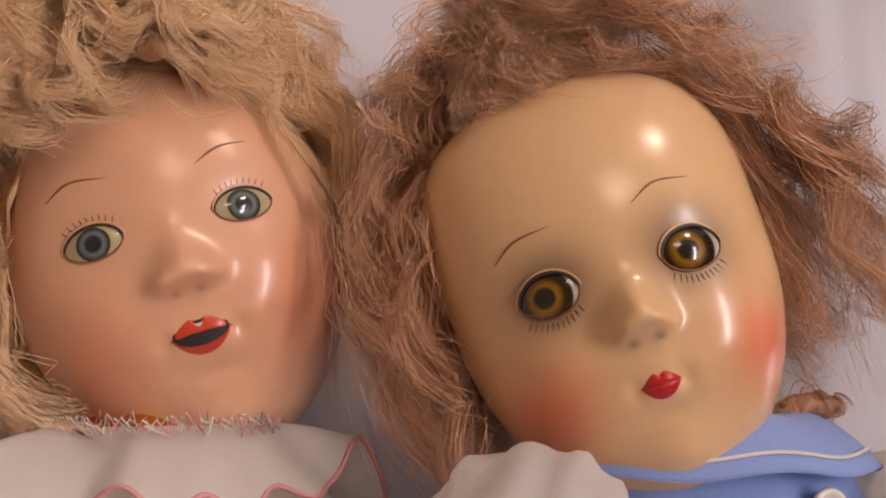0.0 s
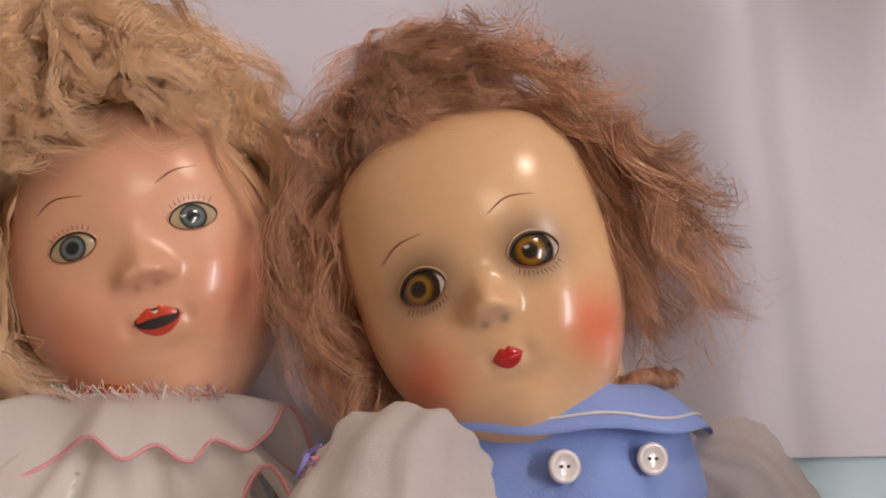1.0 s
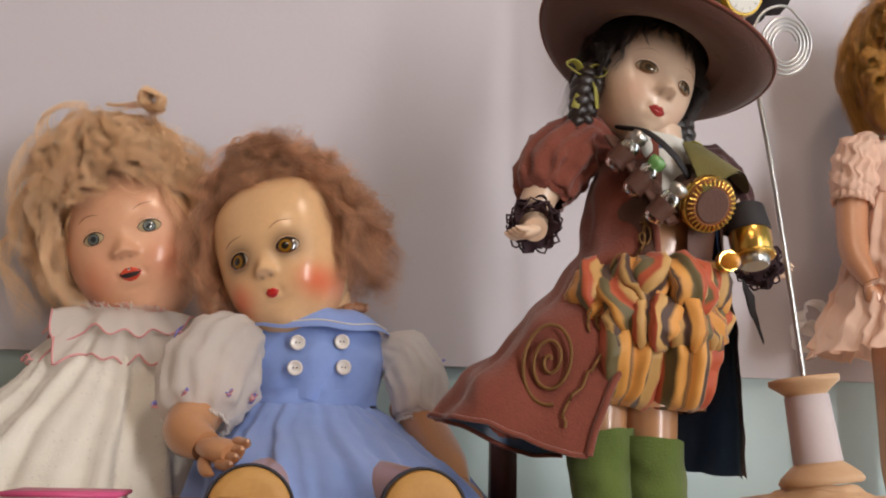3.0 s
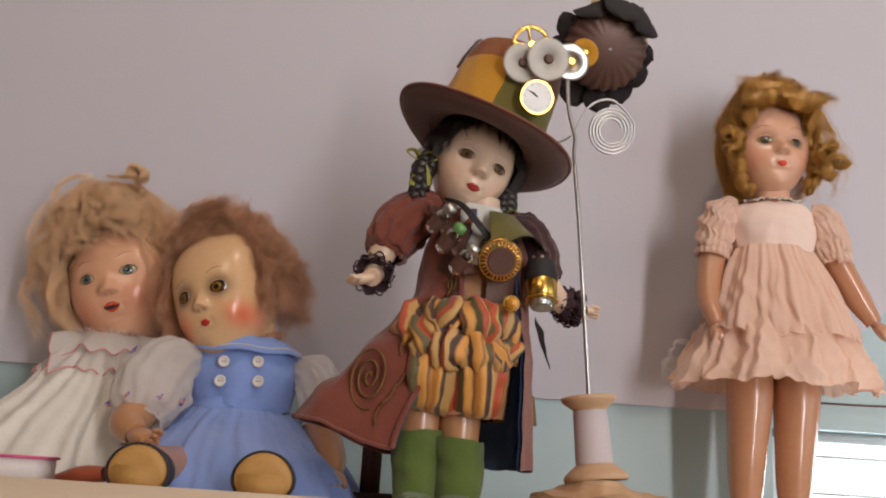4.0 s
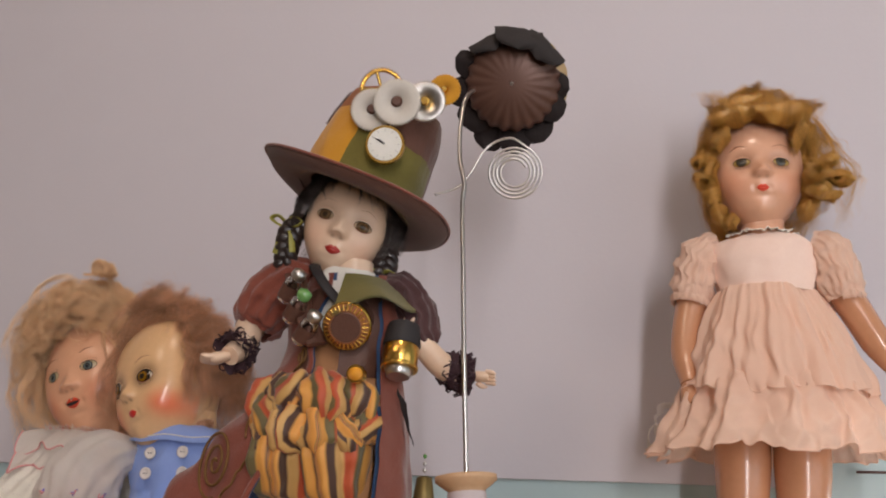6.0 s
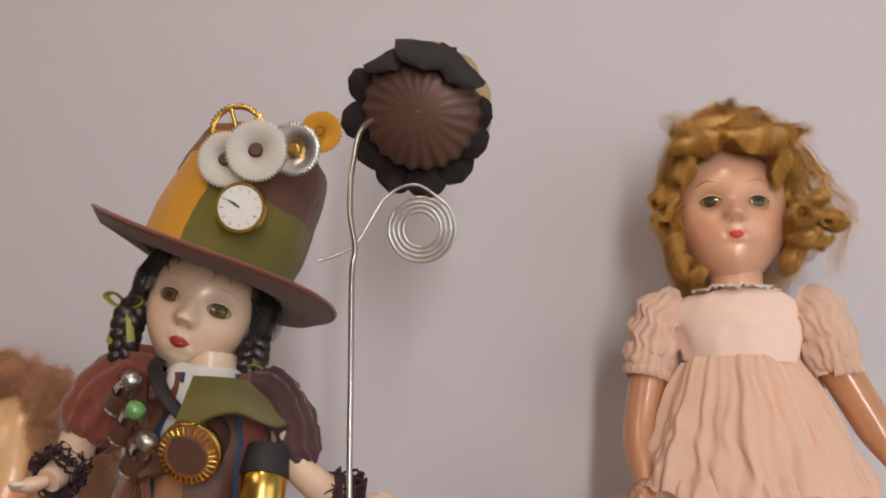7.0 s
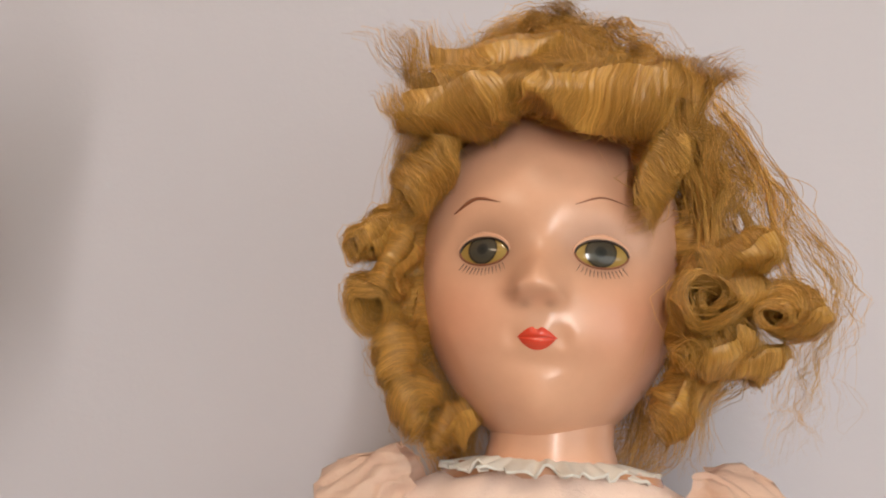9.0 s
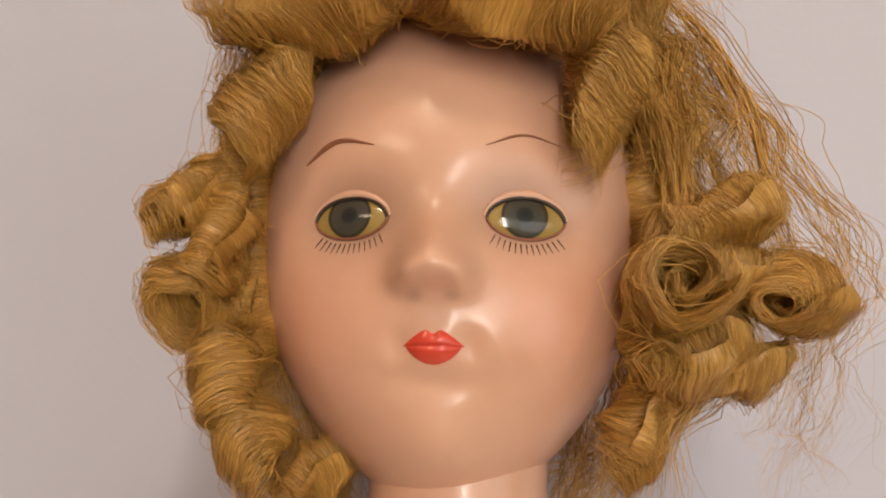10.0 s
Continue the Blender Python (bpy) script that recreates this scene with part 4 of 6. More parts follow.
for side in (-1, 1):
    b, e = Build(), Build()
    ang = np.radians(np.linspace(-90, -8, 26) if side > 0 else np.linspace(-90, -172, 26))
    rows = []
    for k in np.linspace(0, 1, 9):
        rx, ry = 0.027 + 0.032 * k, 0.027 + 0.017 * k
        z = 0.070 - 0.017 * k ** 1.4 + 0.0025 * np.sin(k * 3.1) + 0.001 * np.sin(7 * ang)
        rows.append(np.stack([0.172 + rx * np.cos(ang), 0.373 + ry * np.sin(ang), z * np.ones_like(ang)], -1))
    P = np.array(rows)
    grid(b, P, M_BLUE)
    grid(b, P[::-1] - [0, 0, 0.0007], M_BLUE)
    piece = part("collar", b, dress2, "blue collar with white corded line")
    tube(e, P[-2] + [0, 0, 0.0008], [0.0006], M_TRIM, 6)
    part("corded_line", e, piece, "white corded line")
sleeves = (("sleeve", [(0.122, 0.362, 0.043), (0.106, 0.342, 0.035), (0.095, 0.324, 0.012), (0.092, 0.309, -0.012), (0.092, 0.303, -0.021)], [0.014, 0.03, 0.037, 0.030, 0.0185]),
           ("sleeve", [(0.222, 0.372, 0.044), (0.240, 0.370, 0.036), (0.252, 0.366, 0.016), (0.253, 0.360, -0.008), (0.252, 0.357, -0.016)], [0.012, 0.022, 0.0245, 0.021, 0.0155]))
for k, (nm, pts, rad) in enumerate(sleeves):
    b = Build()
    P = tube(b, smooth_path(pts, 26), rad, M_ORG, 60, caps=False, folds=13, fold_depth=0.045)
    b.v[-1] = wobble(b.v[-1], 0.03, 0.002, 40 + k)
    sl = part(nm, b, dress2, "puffed white organdie sleeve with embroidered sprigs")
    e = Build()
    rng = np.random.RandomState(90 + k)
    for j in range(5):
        row, col = int(rng.uniform(7, 22)), int(rng.uniform(0, 60))
        c = P[row, col]
        ctr = P[row].mean(0)
        nrm = (c - ctr) / np.linalg.norm(c - ctr)
        for q in range(4):
            o = wobble(np.array([c + nrm * 0.0012, c + nrm * 0.0022 + rng.normal(0, 0.002, 3), c + nrm * 0.0012 + rng.normal(0, 0.003, 3)]), 0.01, 0.001, q)
            tube(e, o, [0.0008, 0.0012, 0.0005], M_PINK if q % 2 else M_LILACTHREAD, 5)
    tagged(part("embroidery", e, sl, "pink and violet embroidered sprigs"), kind="stuff")
    e = Build()
    ruff = P[-1]
    ctr = ruff.mean(0)
    for j in range(60):
        d = (ruff[j] - ctr) / np.linalg.norm(ruff[j] - ctr)
        tube(e, [ruff[j], ruff[j] + d * 0.002 + np.array([0, -0.001, -0.0035])], [0.0011, 0.0004], M_ORG, 5)
    part("cuff_frill", e, sl)
for x, y, z in ((0.157, 0.336, 0.041), (0.190, 0.337, 0.043), (0.156, 0.334, 0.022), (0.192, 0.337, 0.024)):
    b = Build()
    r = np.array([0.0, 0.001, 0.0035, 0.0043, 0.0056, 0.0058, 0.0050])
    yy = np.array([0.0006, 0.0006, 0.0006, 0.0, 0.0002, 0.0012, 0.0022])
    ang = np.linspace(0, 2 * np.pi, 28, endpoint=False)
    grid(b, np.array([np.stack([x + rr * np.cos(ang), y - 0.0035 + dy + 0 * ang, z + rr * np.sin(ang)], -1) for rr, dy in zip(r, yy)]), M_PEARL, close_v=True)
    bt = part("button", b, dress2, "small white pearl button")
    e = Build()
    for o in (-1, 1):
        tube(e, [(x + o * 0.0013, y - 0.0034, z), (x + o * 0.0013, y - 0.0026, z)], [0.0006], M_DARK, 8)
    part("thread_hole", e, bt)
for x in (0.133, 0.231):
    shoe = thing("doll_shoe", None, "doll shoe with yellow tan sole and dark felt edge", "shoe", "shoes of the doll")
    b, e, d = Build(), Build(), Build()
    ang = np.linspace(0, 2 * np.pi, 40, endpoint=False)
    def sole(y, k):
        return np.stack([x + 0.0235 * k * np.cos(ang) * (1 - 0.1 * np.sin(ang)), y + 0 * ang, -0.0645 + 0.0195 * k * np.sin(ang)], -1)
    grid(b, np.array([sole(0.1605, 0.02), sole(0.1600, 0.6), sole(0.1605, 0.9), sole(0.163, 0.97), sole(0.167, 0.97)]), M_TAN, close_v=True)
    grid(e, np.array([sole(0.163, 1.0), sole(0.1625, 1.06), sole(0.172, 1.06), sole(0.20, 0.9), sole(0.215, 0.7)]), M_SHOE, close_v=True)
    box(d, (x - 0.018, 0.1575, -0.083), (x + 0.018, 0.1605, -0.062), M_TAN, 0.0012)
    part("sole", b, shoe, "yellow tan sole")
    part("upper", e, shoe, "dark felt upper")
    part("heel", d, shoe)
b = Build()
tube(b, smooth_path([(0.06, 0.20, -0.078), (0.085, 0.185, -0.072), (0.105, 0.18, -0.07)], 10), [0.008, 0.012, 0.010], M_RED, 16, flat=0.6)
thing("red_slipper", b, "small brick red leather slipper on the shelf", "slipper")
book = thing("pink_book", None, "thin pink book lying on the shelf edge", "book")
b = Build()
box(b, (0.012, 0.125, -0.084), (0.066, 0.175, -0.062), M_PAPER)
part("pages", b, book)
for z in (-0.062, -0.0848):
    b = Build()
    box(b, (0.010, 0.123, z), (0.068, 0.177, z + 0.0022 if z > -0.08 else z + 0.0008), M_BOOKPINK, 0.0003)
    part("cover", b, book, "glossy pink cover")

# ---- doll in the peach dress ----
d4 = Build()
h4 = Head(d4, 4, (0.7215, 0.370, 0.324), azimuth=4, tilt=0, nod=0, half=43, top=58, chin=58.5, eye_gap=35, eye_w=15.2, eye_h=8.6, iris=4.5, mouth_z=25.5, mouth_w=12, mouth_h=6.8, nose_z=15.5, nose_w=14.5, jaw=0.2, depth=42, gaze=(-0.3, 0.8), socket=4.0)
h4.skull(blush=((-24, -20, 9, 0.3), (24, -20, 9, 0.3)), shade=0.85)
h4.eyes(lid=1.0, lashes=13)
h4.brows([(((-28, 12.5), (-21, 16.5), (-13, 15)), 0.0009), (((9.5, 14.5), (17, 17.2), (25, 15.5)), 0.00045)])
h4.mouth()
scalp(d4, h4, M_HAIR[4], lambda q: 40 + 62 * min(1, max(0, (abs(q) - 40) / 40)))
sleek4 = dict(radius=0.00016, fan=0.35)
hair_shell(d4, h4, M_HAIR[4], 90, 30, (50, 50, 70, 0.0), lambda q: 36 + 66 * min(1, max(0, (abs(q) - 30) / 40)), 31, curl=(1.5, 5), spread=2.6, centre=(2, 42, 12), hang=14, loose=0.3, **sleek4)
hair_shell(d4, h4, M_HAIR[4], 40, 26, (50, 44, 56, 0.25), lambda q: 138 if abs(q) > 55 else 30, 32, curl=(4, 9), spread=2.8, centre=(0, 40, 2), hang=18, loose=0.5, **sleek4)
hair_shell(d4, h4, M_HAIR[4], 30, 26, (58, 46, 70, 0.1), lambda q: 96 if 40 < q < 120 else 40, 34, curl=(1, 4), spread=3.0, centre=(2, 36, 8), hang=10, loose=0.4, **sleek4)
hair_shell(d4, h4, M_HAIR[4], 40, 5, (55, 50, 76, 0.2), lambda q: 40 + 80 * min(1, abs(q) / 60), 33, curl=(2, 9), spread=4, radius=0.00009, centre=(2, 42, 12), hang=14, loose=1.1)
hair_shell(d4, h4, M_HAIR[4], 26, 16, (64, 48, 56, 0.35), lambda q: 128 if 60 < q < 120 else 40, 35, K=36, curl=(3, 6), spread=4, radius=0.0001, centre=(4, 40, 0), hang=16, loose=0.9, wind=(1.5, 3))
hair_shell(d4, h4, M_HAIR[4], 56, 28, (43, 40, 58, 0.0), lambda q: 150 if abs(q) > 66 else 30, 36, K=20, curl=(3, 7), spread=3.0, radius=0.00014, centre=(0, 46, -4), hang=34, loose=0.5)
rolls4 = [((-24, -1, 46), (1, 0.1, 0.25), 14, 36), ((6, -4, 46), (1, 0, 0), 14, 40), ((29, 2, 48), (1, -0.3, -0.3), 15, 30), ((33, 2, 28), (0.35, -0.1, 1), 10, 28), ((-8, 10, 60), (1, 0.1, 0), 15, 54), ((-36, 5, 28), (0.4, 0.2, 1), 10, 28),
          ((-53, 14, 7), (0.5, 0.6, 0.6), 10, 20), ((-46, 8, -3), (0.3, 0.4, 1), 8, 20), ((-50, 12, -13), (0.2, 0.7, 0.7), 12, 22), ((-43, 14, -28), (-0.4, 0.5, 1), 11, 20), ((-39, 20, -42), (-0.5, 0.3, 1), 10, 18), ((-27, 26, -50), (0.6, 0.4, 0.6), 9, 16), ((-42, 24, -8), (0, 0.1, 1), 9, 54), ((44, 24, -8), (0, 0.1, 1), 9, 54),
          ((47, 6, -11), (0.25, 1, 0.15), 12, 24), ((58, 14, 4), (0.9, 0.5, 0.4), 9, 26), ((72, 17, -11), (0.5, 1, 0.2), 11, 22), ((61, 18, -8), (0.8, 0.6, -0.1), 9, 22), ((52, 12, -24), (0.8, 0.6, 0.3), 10, 24), ((42, 22, -36), (0.6, 0.3, 1), 10, 22), ((60, 22, -27), (1, 0.4, 0.2), 8, 24)]
for k, (c, ax, r, ln) in enumerate(rolls4):
    curl_roll(d4, h4, M_HAIR[4], c, ax, r, ln, 460 if k > 5 else 700, 80 + k, 0.00012, 1.5 if k > 5 else 1.1, 0.7 if k > 5 else 0.35, 0.3 if k > 5 else 0.7 * (-1) ** k)
tube(d4, [(0.7215, 0.408, 0.292), (0.7215, 0.408, 0.27), (0.7215, 0.409, 0.255)], [0.020, 0.0195, 0.024], M_SKIN[4], 28)
loft(d4, [(0.7215, 0.41, 0.262, 0.035, 0.022), (0.7215, 0.41, 0.24, 0.042, 0.028), (0.7215, 0.41, 0.2, 0.036, 0.028), (0.7215, 0.41, 0.12, 0.042, 0.034), (0.7215, 0.41, 0.09, 0.04, 0.032)], M_LIMB4, 28)
tube(d4, smooth_path([(0.672, 0.408, 0.245), (0.656, 0.404, 0.20), (0.649, 0.394, 0.15), (0.653, 0.376, 0.117)], 22), [0.013, 0.0145, 0.0135, 0.0085], M_LIMB4, 22)
fingers(d4, (0.653, 0.376, 0.119), (0.12, -0.2, -1), M_LIMB4, 0.95, (0.6, -0.8, 0))
tube(d4, smooth_path([(0.772, 0.408, 0.245), (0.792, 0.404, 0.20), (0.812, 0.400, 0.16), (0.826, 0.394, 0.134)], 22), [0.013, 0.0145, 0.0135, 0.0085], M_LIMB4, 22)
fingers(d4, (0.826, 0.394, 0.134), (0.6, -0.3, -0.75), M_LIMB4, 0.95, (0.5, 0.8, 0.2))
for sx in (-1, 1):
    x = 0.7215 + sx * 0.025
    tube(d4, smooth_path([(x, 0.41, 0.11), (x - 0.001, 0.405, 0.05), (x - 0.003, 0.406, 0.0), (x - 0.004, 0.408, -0.04), (x - 0.004, 0.406, -0.075)], 26), [0.024, 0.0245, 0.0205, 0.018, 0.0135], M_LIMB4, 28)
    tube(d4, smooth_path([(x - 0.004, 0.412, -0.074), (x - 0.004, 0.395, -0.077), (x - 0.004, 0.372, -0.078)], 10), [0.012, 0.013, 0.007], M_LIMB4, 16, flat=0.6)
thing("honey_blond_doll", d4, "standing vintage composition doll with rolled honey blond hair", "doll")

dress4 = thing("peach_dress", None, "tiered peach organdie doll dress with puffed sleeves", "dress")
b = Build()
loft(b, [(0.7215, 0.41, 0.261, 0.027, 0.024), (0.7215, 0.41, 0.253, 0.047, 0.030), (0.7215, 0.409, 0.235, 0.050, 0.034), (0.7215, 0.408, 0.207, 0.044, 0.033)], M_PALE, 96, 8, (0.0, 0.01, 0.02, 0.02), 61)
part("bodice", b, dress4, "pale pink bodice")
b = Build()
rng = np.random.RandomState(4)
P = ruffle(b, (0.7215, 0.409, 0.2650), 0.0200, 0.0315, 0.0040, 24, 0.0011, M_TRIM, 31, squash=0.95)
tube(b, np.vstack([P[-1], P[-1][:1]]), [0.0006], M_TRIM, 5, caps=False)
part("neck_lace", b, dress4, "cream lace edging at the neck")
b = Build()
loft(b, [(0.7215, 0.409, 0.21, 0.040, 0.030), (0.722, 0.406, 0.17, 0.056, 0.044), (0.724, 0.405, 0.12, 0.070, 0.054), (0.723, 0.405, 0.078, 0.080, 0.062)], M_PALE, 160, 13, (0.02, 0.04, 0.05, 0.06), 64)
part("slip", b, dress4, "pale pink cotton slip under the tiers")
for nm, z0, rings, dep, sd in (("upper_tier", 0, [(0.7215, 0.408, 0.208, 0.044, 0.033), (0.722, 0.406, 0.18, 0.058, 0.046), (0.724, 0.404, 0.145, 0.072, 0.058), (0.725, 0.402, 0.112, 0.082, 0.066)], (0.035, 0.055, 0.05, 0.055), 62),
                                 ("lower_tier", 1, [(0.724, 0.405, 0.14, 0.062, 0.050), (0.724, 0.404, 0.115, 0.080, 0.062), (0.724, 0.404, 0.085, 0.095, 0.072), (0.722, 0.404, 0.060, 0.106, 0.080)], (0.03, 0.05, 0.055, 0.06), 63)):
    b, e = Build(), Build()
    P = loft(b, rings, M_PEACH, 300, 27, dep, sd, steps=36)
    b.v[-1] += (wobble(b.v[-1], 0.05, 0.004, sd) - b.v[-1]) * np.clip((0.19 - b.v[-1][:, 2:3]) / 0.12, 0, 1)
    tier = part(nm, b, dress4, "peach organdie tier with rolled hem")
    hem = b.v[-1].reshape(P.shape)[-1]
    tube(e, np.vstack([hem, hem[:1]]), [0.0008], M_PEACH, 6, caps=False)
    part("rolled_hem", e, tier)
for sx in (-1, 1):
    b = Build()
    pts = [(0.7215 + sx * 0.042, 0.409, 0.256), (0.7215 + sx * 0.055, 0.407, 0.247), (0.7215 + sx * 0.0615, 0.405, 0.228), (0.7215 + sx * 0.065, 0.403, 0.208), (0.7215 + sx * 0.067, 0.402, 0.199)]
    P = tube(b, smooth_path(pts, 26), [0.012, 0.0185, 0.0205, 0.0190, 0.0150], M_PEACH, 90, caps=False, folds=17, fold_depth=0.045)
    b.v[-1] = wobble(b.v[-1], 0.018, 0.0026, 70 + sx)
    sl = part("sleeve", b, dress4, "puffed peach organdie sleeve")
    e = Build()
    ctr = P[-1].mean(0)
    for j in range(60):
        d = (P[-1][j] - ctr) / np.linalg.norm(P[-1][j] - ctr)
        tube(e, [P[-1][j] + [0, 0, 0.004], P[-1][j] + d * 0.003, P[-1][j] + d * 0.0025 + np.array([0, 0, -0.005])], [0.0012, 0.001, 0.0004], M_PEACH, 5)
    part("cuff_frill", e, sl)
b = Build()
for k, (r, s) in enumerate(((0.016, 1), (0.014, -1))):
    rows = []
    for u in np.linspace(-1, 1, 9):
        ang = np.linspace(0.3, 5.9, 26)
        rows.append(np.stack([0.628 + s * 0.004 + r * 0.8 * np.cos(ang), 0.438 + u * 0.008 + 0 * ang, 0.092 - k * 0.016 + r * np.sin(ang)], -1))
    grid(b, wobble(np.array(rows), 0.02, 0.003, 5 + k), M_ORG)
part("sash_bow", b, dress4, "sheer white sash bow at the back")

# ---- costumed doll ----
d3 = Build()
h3 = Head(d3, 3, (0.3905, 0.180, 0.213), azimuth=17, tilt=-17, nod=6, half=35, top=50, chin=46, eye_gap=32, eye_w=14, eye_h=8.5, iris=4.6, mouth_z=25, mouth_w=14, mouth_h=7.5, nose_z=14.5, nose_w=13, jaw=0.24, depth=36)
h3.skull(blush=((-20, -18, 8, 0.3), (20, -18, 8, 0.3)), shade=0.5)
h3.eyes(lid=1.0, lashes=0)
h3.brows([(((-25, 10), (-18, 13.5), (-10, 12.5)), 0.00022), (((10, 12.5), (18, 13.5), (25, 10)), 0.00022)])
h3.mouth()
scalp(d3, h3, M_HAIR[3], lambda q: 46 + 60 * min(1, max(0, (abs(q) - 36) / 40)))
hair_shell(d3, h3, M_HAIR[3], 110, 22, (41, 41, 54, 0.0), lambda q: 61 + 45 * min(1, max(0, (abs(q) - 34) / 36)) + 6 * math.sin(q * 0.3), 41, curl=(0.5, 1.5), spread=2.4, radius=0.0002, centre=(0, 38, 2), hang=8, loose=0.15, fan=0.3)
for sx in (-1, 1):
    braid = smooth_path([(sx * 37, 34, -6), (sx * 41, 30, -22), (sx * 38, 30, -40), (sx * 36, 32, -58)], 40)
    for s3 in range(3):
        q = np.linspace(0, 16, 40) + s3 * 2.094
        p = braid + np.stack([5 * np.cos(q), 5 * np.sin(2 * q) * 0.6, 0 * q], -1)
        tube(d3, h3.world(p), [0.006, 0.0065, 0.005, 0.003], M_HAIR[3], 10)
tube(d3, [(0.392, 0.208, 0.185), (0.392, 0.208, 0.155)], [0.016, 0.018], M_SKIN[3], 18)
loft(d3, [(0.39, 0.212, 0.165, 0.03, 0.022), (0.39, 0.212, 0.13, 0.036, 0.028), (0.388, 0.212, 0.06, 0.038, 0.03), (0.385, 0.212, -0.005, 0.036, 0.03)], M_LIMB, 24)
armL = smooth_path([(0.340, 0.212, 0.165), (0.312, 0.205, 0.138), (0.304, 0.204, 0.117), (0.301, 0.188, 0.105)], 18)
tube(d3, armL, [0.013, 0.0125, 0.011, 0.008], M_SKIN[3], 18)
fingers(d3, armL[-1], (-0.7, -0.5, -0.25), M_SKIN[3], 0.66, (0.4, -0.7, 0.2))
armR = smooth_path([(0.435, 0.21, 0.155), (0.452, 0.212, 0.12), (0.468, 0.232, 0.103), (0.485, 0.243, 0.100)], 18)
tube(d3, armR, [0.008, 0.0095, 0.0105, 0.008], M_SKIN[3], 18)
fingers(d3, armR[-1], (0.9, 0.05, -0.05), M_SKIN[3], 0.6, (0, -0.6, 0.8))
for x in (0.350, 0.384):
    tube(d3, [(x, 0.21, 0.03), (x, 0.208, -0.01), (x, 0.207, -0.035)], [0.019, 0.0175, 0.016], M_LIMB, 22)
thing("costumed_doll", d3, "standing pale doll with black braids in an explorer costume", "doll")

for x in (0.350, 0.384):
    boot = thing("green_boot", None, "tall green felt doll boot", "boot", "boots of the doll")
    b = Build()
    loft(b, [(x, 0.207, -0.019 if x < 0.37 else -0.024, 0.0215, 0.0215), (x, 0.207, -0.045, 0.0205, 0.0205), (x, 0.205, -0.07, 0.018, 0.02), (x, 0.203, -0.0848, 0.019, 0.022)], M_GREEN, 36, 5, (0.02, 0.02), 66)
    part("shaft", b, boot)
    b = Build()
    tube(b, smooth_path([(x, 0.205, -0.074), (x, 0.185, -0.076), (x, 0.165, -0.077)], 10), [0.016, 0.016, 0.010], M_GREEN, 20, flat=0.5)
    part("foot", b, boot)

bloom = thing("striped_bloomers", None, "puffed bloomers of orange, cream and brown striped silk", "bloomers")
for x, sd in ((0.356, 1), (0.393, 2)):
    b = Build()
    loft(b, [(0.376 + (x - 0.376) * 0.6, 0.208, 0.088, 0.024, 0.034), (x, 0.205, 0.062, 0.027, 0.040), (x, 0.200, 0.025, 0.029, 0.044), (x, 0.204, 0.0, 0.024, 0.034), (x, 0.206, -0.006, 0.019, 0.021)], M_STRIPE, 120, 9, (0.06, 0.09, 0.11, 0.12, 0.04), 70 + sd, a_turns=4, steps=40)
    part("leg", b, bloom)
rng = np.random.RandomState(17)
for k in range(16):
    row, col = k // 8, k % 8
    q = math.radians(-158 + 19.4 * col + 8 * row)
    out = np.array([math.cos(q), math.sin(q), 0.0])
    c = np.array([0.377, 0.207, 0.0]) + out * [0.038, 0.040, 0]
    zt, zl = 0.088 - 0.020 * row - rng.uniform(0, 0.006), rng.uniform(0.022, 0.044)
    b = Build()
    side = np.array([-out[1], out[0], 0.0])
    pts = [c - out * 0.008 + [0, 0, zt], c + out * rng.uniform(0.001, 0.006) + side * rng.normal(0, 0.003) + [0, 0, zt - zl * 0.35], c + out * rng.uniform(0.002, 0.008) + side * rng.normal(0, 0.006) + [0, 0, zt - zl * 0.75], c - out * 0.005 + side * rng.normal(0, 0.008) + [0, 0, zt - zl]]
    tube(b, smooth_path(pts, 14), np.array([0.006, 0.0125, 0.0135, 0.005]) * rng.uniform(0.8, 1.2), M_STRIPE, 32, folds=5, fold_depth=0.16)
    b.v[0] = wobble(b.v[0], 0.020, 0.0022, 300 + k)
    b.a[0] = np.tile((np.abs(np.linspace(-1.1, 1.1, 32)) + rng.rand()) % 1.0, 14)
    part("drape", b, bloom)

# The coat: two open panels that flare, rust outside and blue inside.
coat = thing("rust_coat", None, "long rust red felt doll coat with gold braid scrolls", "coat")
cr = [(0.390, 0.212, 0.172, 0.034, 0.026), (0.388, 0.212, 0.135, 0.046, 0.036), (0.386, 0.212, 0.095, 0.048, 0.040), (0.376, 0.214, 0.045, 0.083, 0.050), (0.362, 0.217, 0.008, 0.106, 0.052), (0.353, 0.219, -0.022, 0.115, 0.054)]
b = Build()
P = loft(b, cr, M_RUST, 90, 5, (0, 0.01, 0.02, 0.05, 0.07, 0.08), 5, span=(95, 258), steps=50)
b.v[-1][:, 2] += np.clip((0.03 - b.v[-1][:, 2]) / 0.06, 0, 1) * np.clip((0.30 - b.v[-1][:, 0]) / 0.06, 0, 1) * 0.012
b.v[-1][:, 2] -= np.clip((0.04 - b.v[-1][:, 2]) / 0.06, 0, 1) * np.clip((b.v[-1][:, 0] - 0.27) / 0.05, 0, 1) * 0.013
body = b.v[-1].reshape(P.shape)
inner = body + np.array([0.003, 0.0, 0.0])
grid(b, inner[::-1], M_LINING)
left = part("front_panel", b, coat)
b2 = Build()
crr = [(0.390, 0.212, 0.172, 0.034, 0.026), (0.390, 0.212, 0.135, 0.046, 0.036), (0.390, 0.212, 0.095, 0.047, 0.040), (0.392, 0.214, 0.045, 0.052, 0.052), (0.390, 0.215, 0.0, 0.056, 0.06), (0.388, 0.216, -0.046, 0.060, 0.066)]
